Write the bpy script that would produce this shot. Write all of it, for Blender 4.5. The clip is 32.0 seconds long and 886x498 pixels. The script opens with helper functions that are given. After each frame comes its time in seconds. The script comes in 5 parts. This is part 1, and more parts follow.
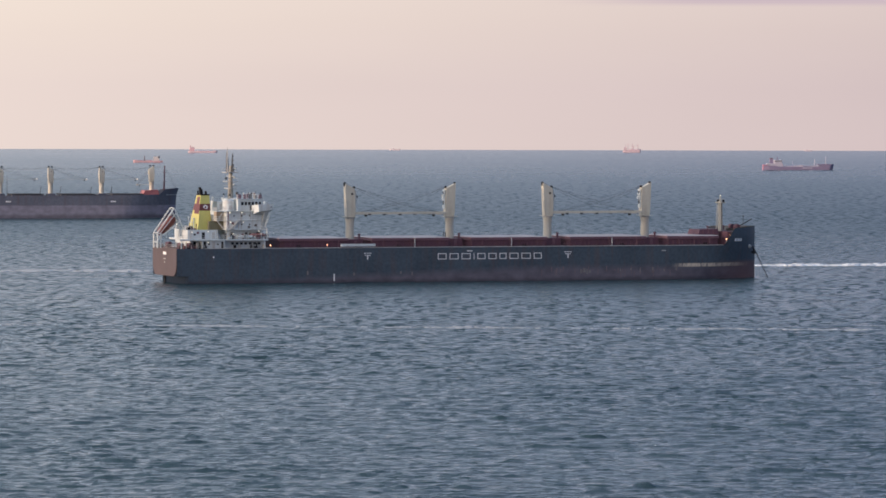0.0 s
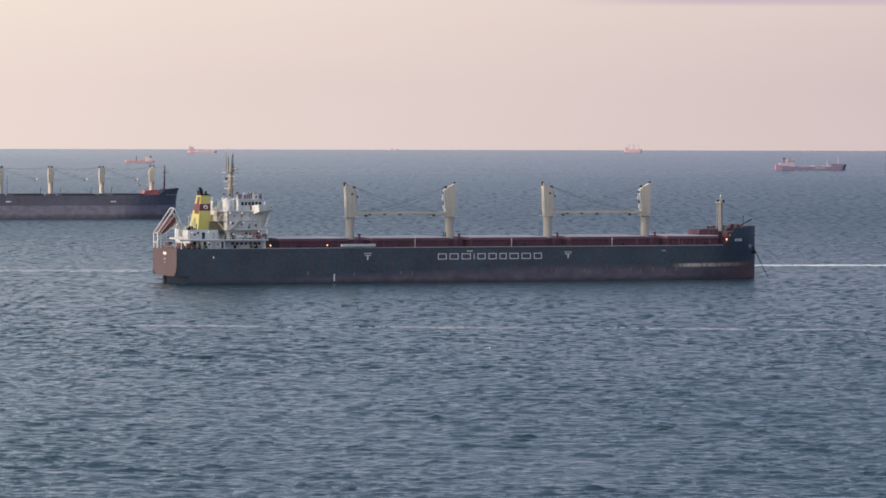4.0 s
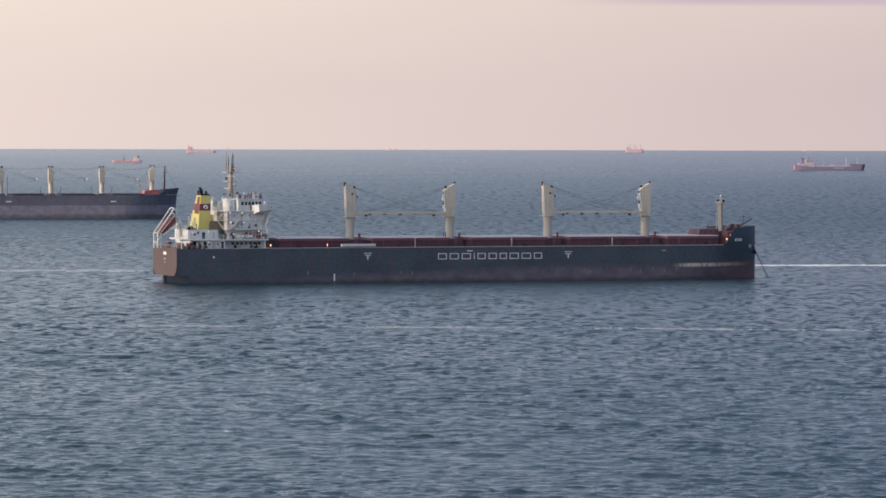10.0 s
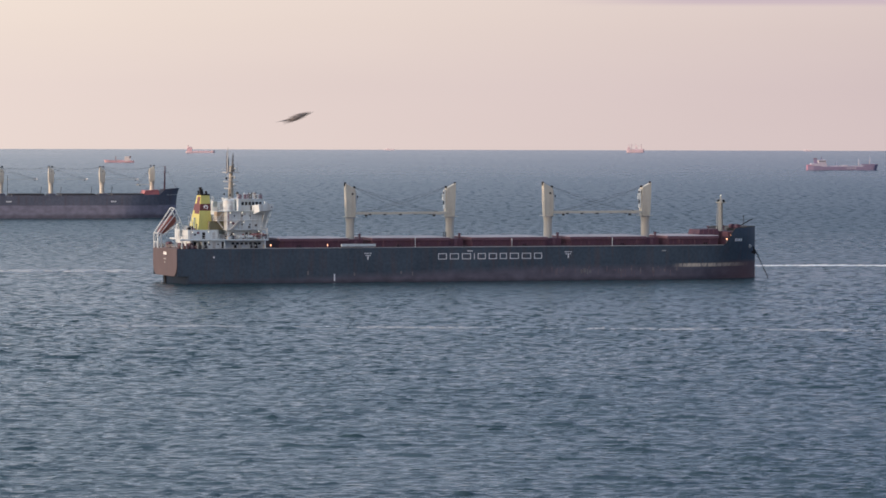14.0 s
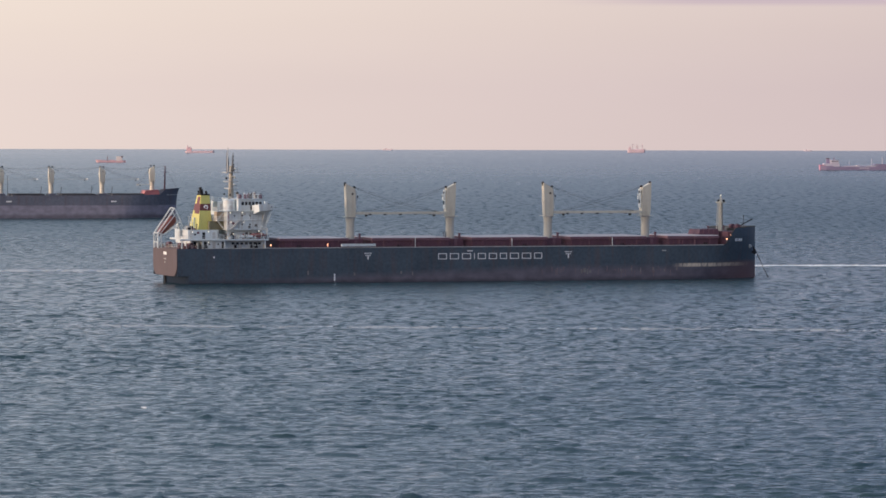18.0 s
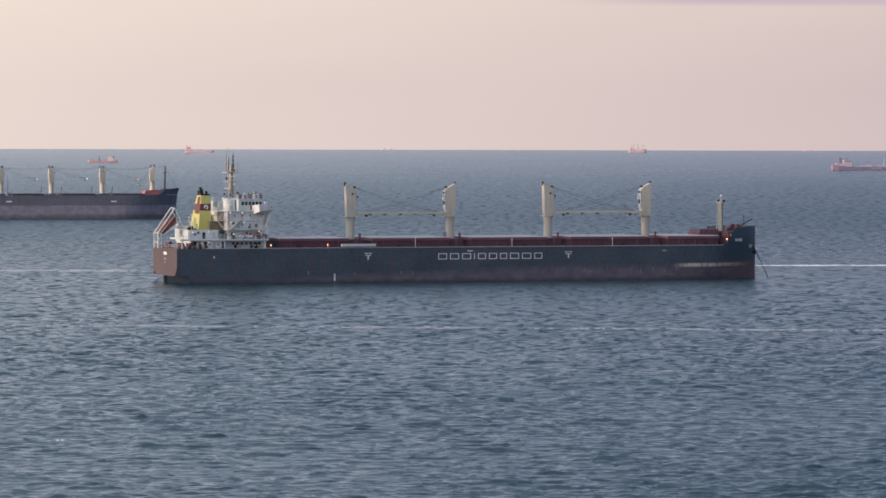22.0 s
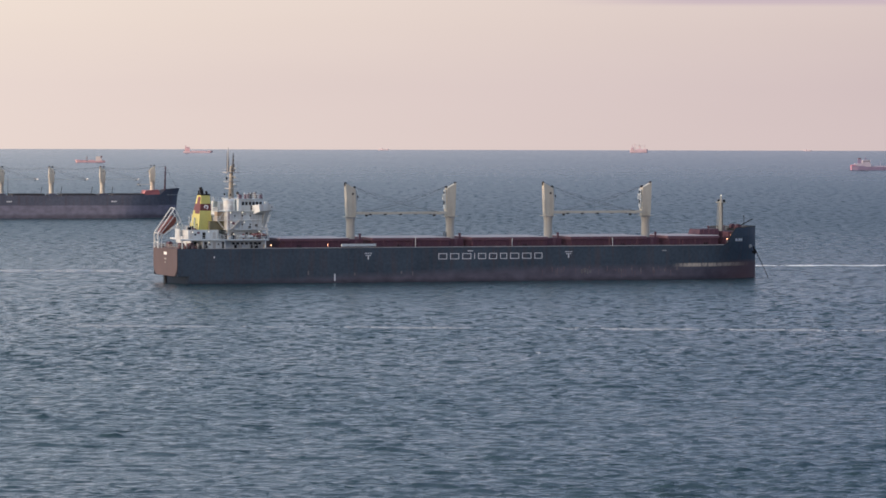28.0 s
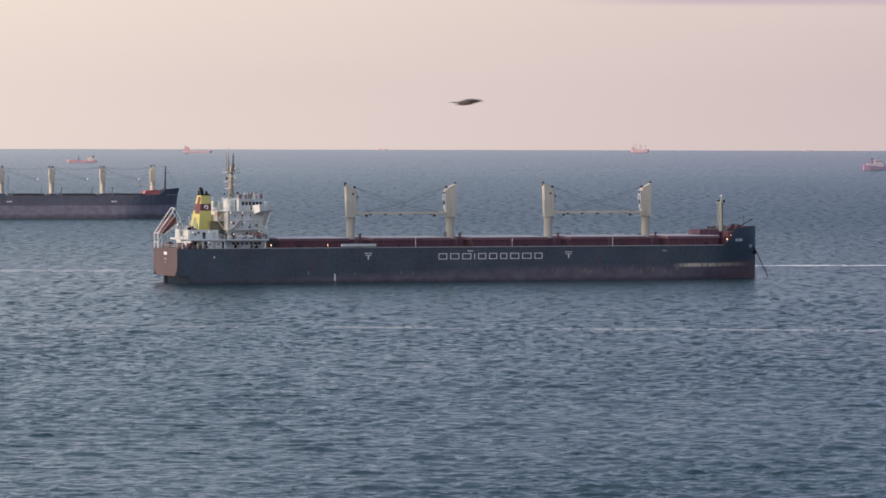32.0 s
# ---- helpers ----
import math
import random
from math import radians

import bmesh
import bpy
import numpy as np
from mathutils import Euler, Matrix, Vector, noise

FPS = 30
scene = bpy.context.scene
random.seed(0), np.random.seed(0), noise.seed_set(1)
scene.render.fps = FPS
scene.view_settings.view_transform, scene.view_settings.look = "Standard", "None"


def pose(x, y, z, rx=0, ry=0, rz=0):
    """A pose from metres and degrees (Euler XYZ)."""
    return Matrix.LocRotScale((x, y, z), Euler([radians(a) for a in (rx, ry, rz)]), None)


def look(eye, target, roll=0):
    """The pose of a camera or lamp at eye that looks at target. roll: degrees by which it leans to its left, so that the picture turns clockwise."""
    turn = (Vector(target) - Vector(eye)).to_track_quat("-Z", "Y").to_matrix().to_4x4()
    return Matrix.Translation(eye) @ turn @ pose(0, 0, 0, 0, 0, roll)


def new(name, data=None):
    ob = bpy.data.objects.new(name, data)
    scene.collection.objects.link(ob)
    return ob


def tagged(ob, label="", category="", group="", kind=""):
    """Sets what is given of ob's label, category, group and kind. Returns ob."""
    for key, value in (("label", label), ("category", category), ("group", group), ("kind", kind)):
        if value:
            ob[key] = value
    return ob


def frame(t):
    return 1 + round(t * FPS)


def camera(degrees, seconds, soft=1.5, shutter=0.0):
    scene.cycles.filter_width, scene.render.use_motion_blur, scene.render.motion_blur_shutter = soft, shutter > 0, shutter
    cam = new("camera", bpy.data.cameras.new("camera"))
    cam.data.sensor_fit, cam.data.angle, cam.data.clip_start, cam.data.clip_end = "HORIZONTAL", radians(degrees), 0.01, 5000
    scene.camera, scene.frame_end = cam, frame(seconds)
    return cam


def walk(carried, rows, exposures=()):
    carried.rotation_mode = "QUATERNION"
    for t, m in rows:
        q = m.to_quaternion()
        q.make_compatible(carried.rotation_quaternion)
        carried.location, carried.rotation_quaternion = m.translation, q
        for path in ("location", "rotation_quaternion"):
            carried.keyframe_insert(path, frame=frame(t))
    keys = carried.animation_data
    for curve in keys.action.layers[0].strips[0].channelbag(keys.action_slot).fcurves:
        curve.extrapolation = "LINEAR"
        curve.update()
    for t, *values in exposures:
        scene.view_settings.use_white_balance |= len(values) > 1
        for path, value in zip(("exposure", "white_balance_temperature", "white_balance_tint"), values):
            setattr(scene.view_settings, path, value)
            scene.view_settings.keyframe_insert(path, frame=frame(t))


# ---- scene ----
# A lightly moving dusk sea with an anchored bulk carrier, seen from a height ashore.
EYE_HEIGHT = 56.0
FAR_EDGE = 4950.0
cam = camera(9.0, 32.0, soft=1.65, shutter=0.65)
VIEW = pose(0, 0, EYE_HEIGHT, 90 - 1.6571, 0, 0) @ pose(0, 0, 0, 0, 0, 0.13)
walk(cam, [(0, VIEW), (32, VIEW)], exposures=[(0, -0.03), (32, -0.07)])

# ---- sky and sun ----
SUN_AZIMUTH = -108.0     # degrees from the view direction, negative to its left: low behind the shore
SUN_HEIGHT = 5.0


def make_world():
    world = bpy.data.worlds.new("dusk_sky")
    scene.world = world
    world.use_nodes = True
    nt = world.node_tree
    nt.nodes.clear()
    N, L = nt.nodes.new, nt.links.new
    out = N("ShaderNodeOutputWorld")
    bg = N("ShaderNodeBackground")
    bg.inputs["Strength"].default_value = 1.37
    L(bg.outputs[0], out.inputs[0])
    coord = N("ShaderNodeTexCoord")
    sep = N("ShaderNodeSeparateXYZ")
    L(coord.outputs["Generated"], sep.inputs[0])
    # height above the horizon
    ramp = N("ShaderNodeValToRGB")
    L(sep.outputs["Z"], ramp.inputs[0])
    els = ramp.color_ramp.elements
    els[0].position, els[0].color = 0.0, (0.75, 0.635, 0.605, 1)
    els[1].position, els[1].color = 1.0, (0.38, 0.50, 0.68, 1)
    for p, c in ((0.012, (0.80, 0.685, 0.628)), (0.03, (0.85, 0.75, 0.678)), (0.075, (0.60, 0.64, 0.82)),
                 (0.16, (0.415, 0.53, 0.71)), (0.4, (0.35, 0.48, 0.67))):
        e = els.new(p)
        e.color = (*c, 1)
    # warmer and brighter towards the set sun, mauve away from it
    side = N("ShaderNodeMapRange")
    side.inputs["From Min"].default_value, side.inputs["From Max"].default_value = -1.0, 1.0
    L(sep.outputs["X"], side.inputs["Value"])
    tint = N("ShaderNodeValToRGB")
    tel = tint.color_ramp.elements
    tel[0].position, tel[0].color = 0.1, (1.0, 0.985, 0.93, 1)
    tel[1].position, tel[1].color = 0.9, (0.34, 0.39, 0.50, 1)
    for p, c in ((0.33, (0.98, 0.975, 0.935)), (0.46, (0.82, 0.812, 0.79)), (0.54, (0.655, 0.632, 0.665)), (0.58, (0.47, 0.52, 0.61)), (0.67, (0.36, 0.44, 0.56))):
        e = tel.new(p)
        e.color = (*c, 1)
    L(side.outputs[0], tint.inputs[0])
    mul = N("ShaderNodeMix")
    mul.data_type, mul.blend_type = "RGBA", "MULTIPLY"
    mul.inputs["Factor"].default_value = 1.0
    L(ramp.outputs[0], mul.inputs["A"])
    L(tint.outputs["Color"], mul.inputs["B"])
    # faint uneven haze
    noise_map = N("ShaderNodeMapping")
    noise_map.inputs["Scale"].default_value = (6, 6, 40)
    L(coord.outputs["Generated"], noise_map.inputs[0])
    haze = N("ShaderNodeTexNoise")
    haze.inputs["Scale"].default_value, haze.inputs["Detail"].default_value = 1.5, 3
    L(noise_map.outputs[0], haze.inputs["Vector"])
    band = N("ShaderNodeMapRange")
    band.inputs["To Min"].default_value, band.inputs["To Max"].default_value = 0.965, 1.03
    L(haze.outputs[0], band.inputs["Value"])
    mul2 = N("ShaderNodeVectorMath")
    mul2.operation = "SCALE"
    L(mul.outputs["Result"], mul2.inputs[0])
    L(band.outputs[0], mul2.inputs["Scale"])
    # the lower edge of a mauve cloud bank above the right of the view
    def rise(socket, a, b):
        n = N("ShaderNodeMapRange")
        n.interpolation_type = "SMOOTHSTEP"
        n.inputs["From Min"].default_value, n.inputs["From Max"].default_value = a, b
        L(socket, n.inputs["Value"])
        return n.outputs[0]
    bank = N("ShaderNodeMath")
    bank.operation = "MULTIPLY"
    L(rise(sep.outputs["Z"], 0.0140, 0.0152), bank.inputs[0])
    L(rise(sep.outputs["X"], 0.015, 0.05), bank.inputs[1])
    gone = N("ShaderNodeMath")
    gone.operation = "SUBTRACT"
    gone.inputs[0].default_value = 1.0
    L(rise(sep.outputs["Z"], 0.022, 0.035), gone.inputs[1])
    strip = N("ShaderNodeMath")
    strip.operation = "MULTIPLY"
    L(bank.outputs[0], strip.inputs[0])
    L(gone.outputs[0], strip.inputs[1])
    cloud = N("ShaderNodeMix")
    cloud.data_type = "RGBA"
    L(strip.outputs[0], cloud.inputs["Factor"])
    L(mul2.outputs[0], cloud.inputs["A"])
    cloud.inputs["B"].default_value = (0.46, 0.37, 0.405, 1)
    # afterglow spreading up on the side of the set sun
    glow = N("ShaderNodeMath")
    glow.operation = "MULTIPLY"
    L(rise(sep.outputs["Z"], 0.045, 0.12), glow.inputs[0])
    L(rise(sep.outputs["X"], 0.06, -0.12), glow.inputs[1])
    glow2 = N("ShaderNodeMath")
    glow2.operation = "MULTIPLY"
    L(glow.outputs[0], glow2.inputs[0])
    L(rise(sep.outputs["Z"], 0.5, 0.2), glow2.inputs[1])
    warm = N("ShaderNodeVectorMath")
    warm.operation = "SCALE"
    warm.inputs[0].default_value = (0.135, 0.108, 0.075)
    L(glow2.outputs[0], warm.inputs["Scale"])
    lit = N("ShaderNodeVectorMath")
    L(cloud.outputs["Result"], lit.inputs[0])
    L(warm.outputs[0], lit.inputs[1])
    sky = N("ShaderNodeTexSky")
    sky.sky_type, sky.sun_disc = "NISHITA", False
    sky.sun_elevation, sky.sun_rotation = radians(SUN_HEIGHT), radians(SUN_AZIMUTH)
    sky.dust_density = 3.0
    dim = N("ShaderNodeVectorMath")
    dim.operation = "SCALE"
    dim.inputs["Scale"].default_value = 0.014
    L(sky.outputs[0], dim.inputs[0])
    add = N("ShaderNodeVectorMath")
    add.operation = "ADD"
    L(lit.outputs[0], add.inputs[0])
    L(dim.outputs[0], add.inputs[1])
    # the wide warm glow round the low sun, over the land
    toward = N("ShaderNodeVectorMath")
    toward.operation = "DOT_PRODUCT"
    toward.inputs[1].default_value = (math.sin(radians(SUN_AZIMUTH - 25)), math.cos(radians(SUN_AZIMUTH - 25)), 0.05)
    L(coord.outputs["Generated"], toward.inputs[0])
    land_glow = N("ShaderNodeVectorMath")
    land_glow.operation = "SCALE"
    land_glow.inputs[0].default_value = (0.62, 0.40, 0.27)
    L(rise(toward.outputs["Value"], 0.25, 1.0), land_glow.inputs["Scale"])
    whole = N("ShaderNodeVectorMath")
    L(add.outputs[0], whole.inputs[0])
    L(land_glow.outputs[0], whole.inputs[1])
    L(whole.outputs[0], bg.inputs["Color"])


make_world()
sun_data = bpy.data.lights.new("low_sun", "SUN")
sun_data.energy, sun_data.angle, sun_data.color = 3.3, radians(6.0), (1.0, 0.72, 0.54)
sun = new("low_sun", sun_data)
_az, _el = radians(SUN_AZIMUTH), radians(SUN_HEIGHT)
sun.matrix_world = look((math.sin(_az) * 300 * math.cos(_el), math.cos(_az) * 300 * math.cos(_el), 300 * math.sin(_el) + 60), (0, 0, 60))


# ---- materials ----
def material(name, colour, rough=0.6, metal=0.0, vary=0.18, scale=0.6, streak=None, bump=0.0, emit=0.0):
    """A painted or bare surface: two scales of noise over the colour, and rust or dirt runs where streak=(colour, amount) is given."""
    m = bpy.data.materials.new(name)
    m.use_nodes = True
    nt = m.node_tree
    N, L = nt.nodes.new, nt.links.new
    b = nt.nodes["Principled BSDF"]
    b.inputs["Metallic"].default_value = metal
    coord = N("ShaderNodeTexCoord")
    big = N("ShaderNodeTexNoise")
    big.inputs["Scale"].default_value, big.inputs["Detail"].default_value = scale * 0.35, 4
    fine = N("ShaderNodeTexNoise")
    fine.inputs["Scale"].default_value, fine.inputs["Detail"].default_value = scale * 4, 5
    for n in (big, fine):
        L(coord.outputs["Object"], n.inputs["Vector"])
    both = N("ShaderNodeMath")
    both.operation = "ADD"
    L(big.outputs[0], both.inputs[0])
    L(fine.outputs[0], both.inputs[1])
    rng = N("ShaderNodeMapRange")
    rng.inputs["From Min"].default_value, rng.inputs["From Max"].default_value = 0.6, 1.4
    rng.inputs["To Min"].default_value, rng.inputs["To Max"].default_value = 1 - vary, 1 + vary
    L(both.outputs[0], rng.inputs["Value"])
    col = N("ShaderNodeVectorMath")
    col.operation = "SCALE"
    col.inputs[0].default_value = colour
    L(rng.outputs[0], col.inputs["Scale"])
    last = col.outputs[0]
    if streak:
        mp = N("ShaderNodeMapping")
        mp.inputs["Scale"].default_value = (0.9, 0.9, 0.08)
        L(coord.outputs["Object"], mp.inputs[0])
        run = N("ShaderNodeTexNoise")
        run.inputs["Scale"].default_value, run.inputs["Detail"].default_value = 1.0, 6
        L(mp.outputs[0], run.inputs["Vector"])
        cut = N("ShaderNodeMapRange")
        cut.inputs["From Min"].default_value, cut.inputs["From Max"].default_value = 0.5, 0.75
        cut.inputs["To Max"].default_value = streak[1]
        L(run.outputs[0], cut.inputs["Value"])
        mix = N("ShaderNodeMix")
        mix.data_type = "RGBA"
        L(cut.outputs[0], mix.inputs["Factor"])
        L(last, mix.inputs["A"])
        mix.inputs["B"].default_value = (*streak[0], 1)
        last = mix.outputs["Result"]
    L(last, b.inputs["Base Color"])
    rr = N("ShaderNodeMapRange")
    rr.inputs["To Min"].default_value, rr.inputs["To Max"].default_value = max(0.02, rough - 0.12), min(1, rough + 0.12)
    L(fine.outputs[0], rr.inputs["Value"])
    L(rr.outputs[0], b.inputs["Roughness"])
    if bump:
        bp = N("ShaderNodeBump")
        bp.inputs["Strength"].default_value, bp.inputs["Distance"].default_value = bump, 0.05
        L(fine.outputs[0], bp.inputs["Height"])
        L(bp.outputs[0], b.inputs["Normal"])
    if emit:
        b.inputs["Emission Color"].default_value = (*colour, 1)
        b.inputs["Emission Strength"].default_value = emit
    return m


def hull_material(name, upper, lower, line, rust, scum=None):
    """Ship's side: upper paint, antifouling below the line, rust runs, and weathering at two scales."""
    m = material(name, upper, rough=0.5, vary=0.32, scale=0.3, streak=(rust, 0.24), bump=0.15)
    nt = m.node_tree
    N, L = nt.nodes.new, nt.links.new
    b = nt.nodes["Principled BSDF"]
    src = b.inputs["Base Color"].links[0].from_socket
    coord = N("ShaderNodeTexCoord")
    sep = N("ShaderNodeSeparateXYZ")
    L(coord.outputs["Object"], sep.inputs[0])
    wob = N("ShaderNodeTexNoise")
    wob.inputs["Scale"].default_value, wob.inputs["Detail"].default_value = 0.22, 7
    L(coord.outputs["Object"], wob.inputs["Vector"])
    off = N("ShaderNodeMath")
    off.operation = "MULTIPLY_ADD"
    off.inputs[1].default_value = line[1]
    L(wob.outputs[0], off.inputs[0])
    L(sep.outputs["Z"], off.inputs[2])
    edge = N("ShaderNodeMapRange")
    edge.inputs["From Min"].default_value = line[0] + line[1] * 0.5 - line[2]
    edge.inputs["From Max"].default_value = line[0] + line[1] * 0.5 + line[2]
    if scum:
        # fresh dark paint comes down to the water aft, and the worn band widens towards the bow
        fresh = N("ShaderNodeMapRange")
        fresh.inputs["From Min"].default_value, fresh.inputs["From Max"].default_value = 18, 105
        fresh.inputs["To Min"].default_value, fresh.inputs["To Max"].default_value = 3.4, 0.0
        L(sep.outputs["X"], fresh.inputs["Value"])
        aft = N("ShaderNodeMath")
        L(off.outputs[0], aft.inputs[0])
        L(fresh.outputs[0], aft.inputs[1])
        L(aft.outputs[0], edge.inputs["Value"])
    else:
        L(off.outputs[0], edge.inputs["Value"])
    low = N("ShaderNodeTexNoise")
    low.inputs["Scale"].default_value, low.inputs["Detail"].default_value = 0.55, 9
    stretch = N("ShaderNodeMapping")
    stretch.inputs["Scale"].default_value = (0.55, 0.55, 0.8)
    L(coord.outputs["Object"], stretch.inputs[0])
    L(stretch.outputs[0], low.inputs["Vector"])
    lramp = N("ShaderNodeValToRGB")
    lramp.color_ramp.elements[0].position, lramp.color_ramp.elements[1].position = 0.35, 0.68
    lramp.color_ramp.elements[0].color = (*[c * 0.84 for c in lower], 1)
    lramp.color_ramp.elements[1].color = (*[min(1, c * 1.25) for c in lower], 1)
    L(low.outputs[0], lramp.inputs[0])
    mix = N("ShaderNodeMix")
    mix.data_type = "RGBA"
    L(edge.outputs[0], mix.inputs["Factor"])
    L(lramp.outputs[0], mix.inputs["A"])
    L(src, mix.inputs["B"])
    last = mix.outputs["Result"]
    # wet dark weed along the water
    wet = N("ShaderNodeMapRange")
    wet.inputs["From Min"].default_value, wet.inputs["From Max"].default_value = 1.1, 2.2
    wet.inputs["To Min"].default_value, wet.inputs["To Max"].default_value = 0.6, 1.0
    L(off.outputs[0], wet.inputs["Value"])
    damp = N("ShaderNodeVectorMath")
    damp.operation = "SCALE"
    L(last, damp.inputs[0])
    L(wet.outputs[0], damp.inputs["Scale"])
    last = damp.outputs[0]
    if scum:
        # a broken pale band of dried growth at the old waterline of the bow
        x0, x1, z0, z1, colour = scum
        def window(socket, a, b2, soft):
            lo = N("ShaderNodeMapRange")
            lo.inputs["From Min"].default_value, lo.inputs["From Max"].default_value = a - soft, a + soft
            hi = N("ShaderNodeMapRange")
            hi.inputs["From Min"].default_value, hi.inputs["From Max"].default_value = b2 + soft, b2 - soft
            both = N("ShaderNodeMath")
            both.operation = "MULTIPLY"
            for n, i in ((lo, 0), (hi, 1)):
                L(socket, n.inputs["Value"])
                L(n.outputs[0], both.inputs[i])
            return both.outputs[0]
        def times(a, b2):
            n = N("ShaderNodeMath")
            n.operation = "MULTIPLY"
            L(a, n.inputs[0])
            L(b2, n.inputs[1])
            return n.outputs[0]
        patch = N("ShaderNodeMapRange")
        patch.inputs["From Min"].default_value, patch.inputs["From Max"].default_value = 0.36, 0.52
        drip_map = N("ShaderNodeMapping")
        drip_map.inputs["Scale"].default_value = (1.6, 1.6, 0.25)
        L(coord.outputs["Object"], drip_map.inputs[0])
        drip = N("ShaderNodeTexNoise")
        drip.inputs["Scale"].default_value, drip.inputs["Detail"].default_value = 1.0, 4
        L(drip_map.outputs[0], drip.inputs["Vector"])
        L(drip.outputs[0], patch.inputs["Value"])
        mask = times(times(window(sep.outputs["X"], x0, x1, 2.5), window(sep.outputs["Z"], z0, z1, 0.15)), patch.outputs[0])
        mix2 = N("ShaderNodeMix")
        mix2.data_type = "RGBA"
        L(mask, mix2.inputs["Factor"])
        L(last, mix2.inputs["A"])
        mix2.inputs["B"].default_value = (*colour, 1)
        # bare red antifouling round the stem
        stem = times(window(sep.outputs["X"], x1 - 7, 400, 7.0), window(sep.outputs["Z"], -9, z1 + 0.4, 0.5))
        mix3 = N("ShaderNodeMix")
        mix3.data_type = "RGBA"
        half = N("ShaderNodeMath")
        half.operation = "MULTIPLY"
        half.inputs[1].default_value = 0.7
        L(stem, half.inputs[0])
        L(half.outputs[0], mix3.inputs["Factor"])
        L(mix2.outputs["Result"], mix3.inputs["A"])
        mix3.inputs["B"].default_value = (0.21, 0.115, 0.108, 1)
        last = mix3.outputs["Result"]
    L(last, b.inputs["Base Color"])
    b.inputs["Specular IOR Level"].default_value = 0.25
    return m


def water_material():
    m = bpy.data.materials.new("sea_water")
    m.use_nodes = True
    nt = m.node_tree
    N, L = nt.nodes.new, nt.links.new
    b = nt.nodes["Principled BSDF"]
    coord = N("ShaderNodeTexCoord")
    big = N("ShaderNodeTexNoise")
    big.inputs["Scale"].default_value, big.inputs["Detail"].default_value = 0.012, 3
    L(coord.outputs["Object"], big.inputs["Vector"])
    ramp = N("ShaderNodeValToRGB")
    ramp.color_ramp.elements[0].position, ramp.color_ramp.elements[1].position = 0.3, 0.7
    ramp.color_ramp.elements[0].color = (0.015, 0.040, 0.049, 1)
    ramp.color_ramp.elements[1].color = (0.021, 0.048, 0.056, 1)
    L(big.outputs[0], ramp.inputs[0])
    L(ramp.outputs[0], b.inputs["Base Color"])
    b.inputs["IOR"].default_value = 1.333
    # cat's paws: patches where the wind roughens the surface
    gust = N("ShaderNodeMapRange")
    gust.inputs["From Min"].default_value, gust.inputs["From Max"].default_value = 0.3, 0.7
    gust.inputs["To Min"].default_value, gust.inputs["To Max"].default_value = 0.135, 0.152
    L(big.outputs[0], gust.inputs["Value"])
    # open water farther out is rougher than the sheltered water near the shore
    where = N("ShaderNodeSeparateXYZ")
    L(coord.outputs["Object"], where.inputs[0])
    outer = N("ShaderNodeMapRange")
    outer.inputs["From Min"].default_value, outer.inputs["From Max"].default_value = 1150, 2400
    outer.inputs["To Min"].default_value, outer.inputs["To Max"].default_value = 0.0, 0.185
    L(where.outputs["Y"], outer.inputs["Value"])
    rough = N("ShaderNodeMath")
    L(gust.outputs[0], rough.inputs[0])
    L(outer.outputs[0], rough.inputs[1])
    settle = N("ShaderNodeMapRange")
    settle.inputs["From Min"].default_value, settle.inputs["From Max"].default_value = 2600, 4900
    settle.inputs["To Min"].default_value, settle.inputs["To Max"].default_value = 0.0, -0.125
    L(where.outputs["Y"], settle.inputs["Value"])
    rough2 = N("ShaderNodeMath")
    L(rough.outputs[0], rough2.inputs[0])
    L(settle.outputs[0], rough2.inputs[1])
    # small ruffled patches
    ruffle = N("ShaderNodeTexNoise")
    ruffle.inputs["Scale"].default_value, ruffle.inputs["Detail"].default_value = 0.2, 4
    rows = N("ShaderNodeMapping")
    rows.inputs["Scale"].default_value = (1.1, 0.3, 1)
    L(coord.outputs["Object"], rows.inputs[0])
    L(rows.outputs[0], ruffle.inputs["Vector"])
    amount = N("ShaderNodeMapRange")
    amount.inputs["From Min"].default_value, amount.inputs["From Max"].default_value = 0.3, 0.7
    amount.inputs["To Min"].default_value, amount.inputs["To Max"].default_value = -0.03, 0.03
    L(ruffle.outputs[0], amount.inputs["Value"])
    rough3 = N("ShaderNodeMath")
    rough3.use_clamp = True
    L(rough2.outputs[0], rough3.inputs[0])
    L(amount.outputs[0], rough3.inputs[1])
    L(rough3.outputs[0], b.inputs["Roughness"])
    calm = N("ShaderNodeMapRange")
    calm.inputs["From Min"].default_value, calm.inputs["From Max"].default_value = 1800, 3600
    calm.inputs["To Min"].default_value, calm.inputs["To Max"].default_value = 1.0, 0.07
    L(where.outputs["Y"], calm.inputs["Value"])
    prev = None
    for scale, detail, dist, strength in ((0.24, 2, 0.8, 0.6), (0.65, 3, 0.3, 0.6), (1.8, 4, 0.16, 0.8), (4.2, 2, 0.04, 0.8)):
        mp = N("ShaderNodeMapping")
        mp.vector_type = "TEXTURE"
        mp.inputs["Scale"].default_value = (0.8, 1.5, 1) if scale < 1 else (0.9, 1.1, 1)
        mp.inputs["Rotation"].default_value = (0, 0, 1.45)
        L(coord.outputs["Object"], mp.inputs[0])
        n = N("ShaderNodeTexNoise")
        n.inputs["Scale"].default_value, n.inputs["Detail"].default_value = scale, detail
        if 0.2 < scale < 1:
            n.noise_type = "RIDGED_MULTIFRACTAL"
        L(mp.outputs[0], n.inputs["Vector"])
        bp = N("ShaderNodeBump")
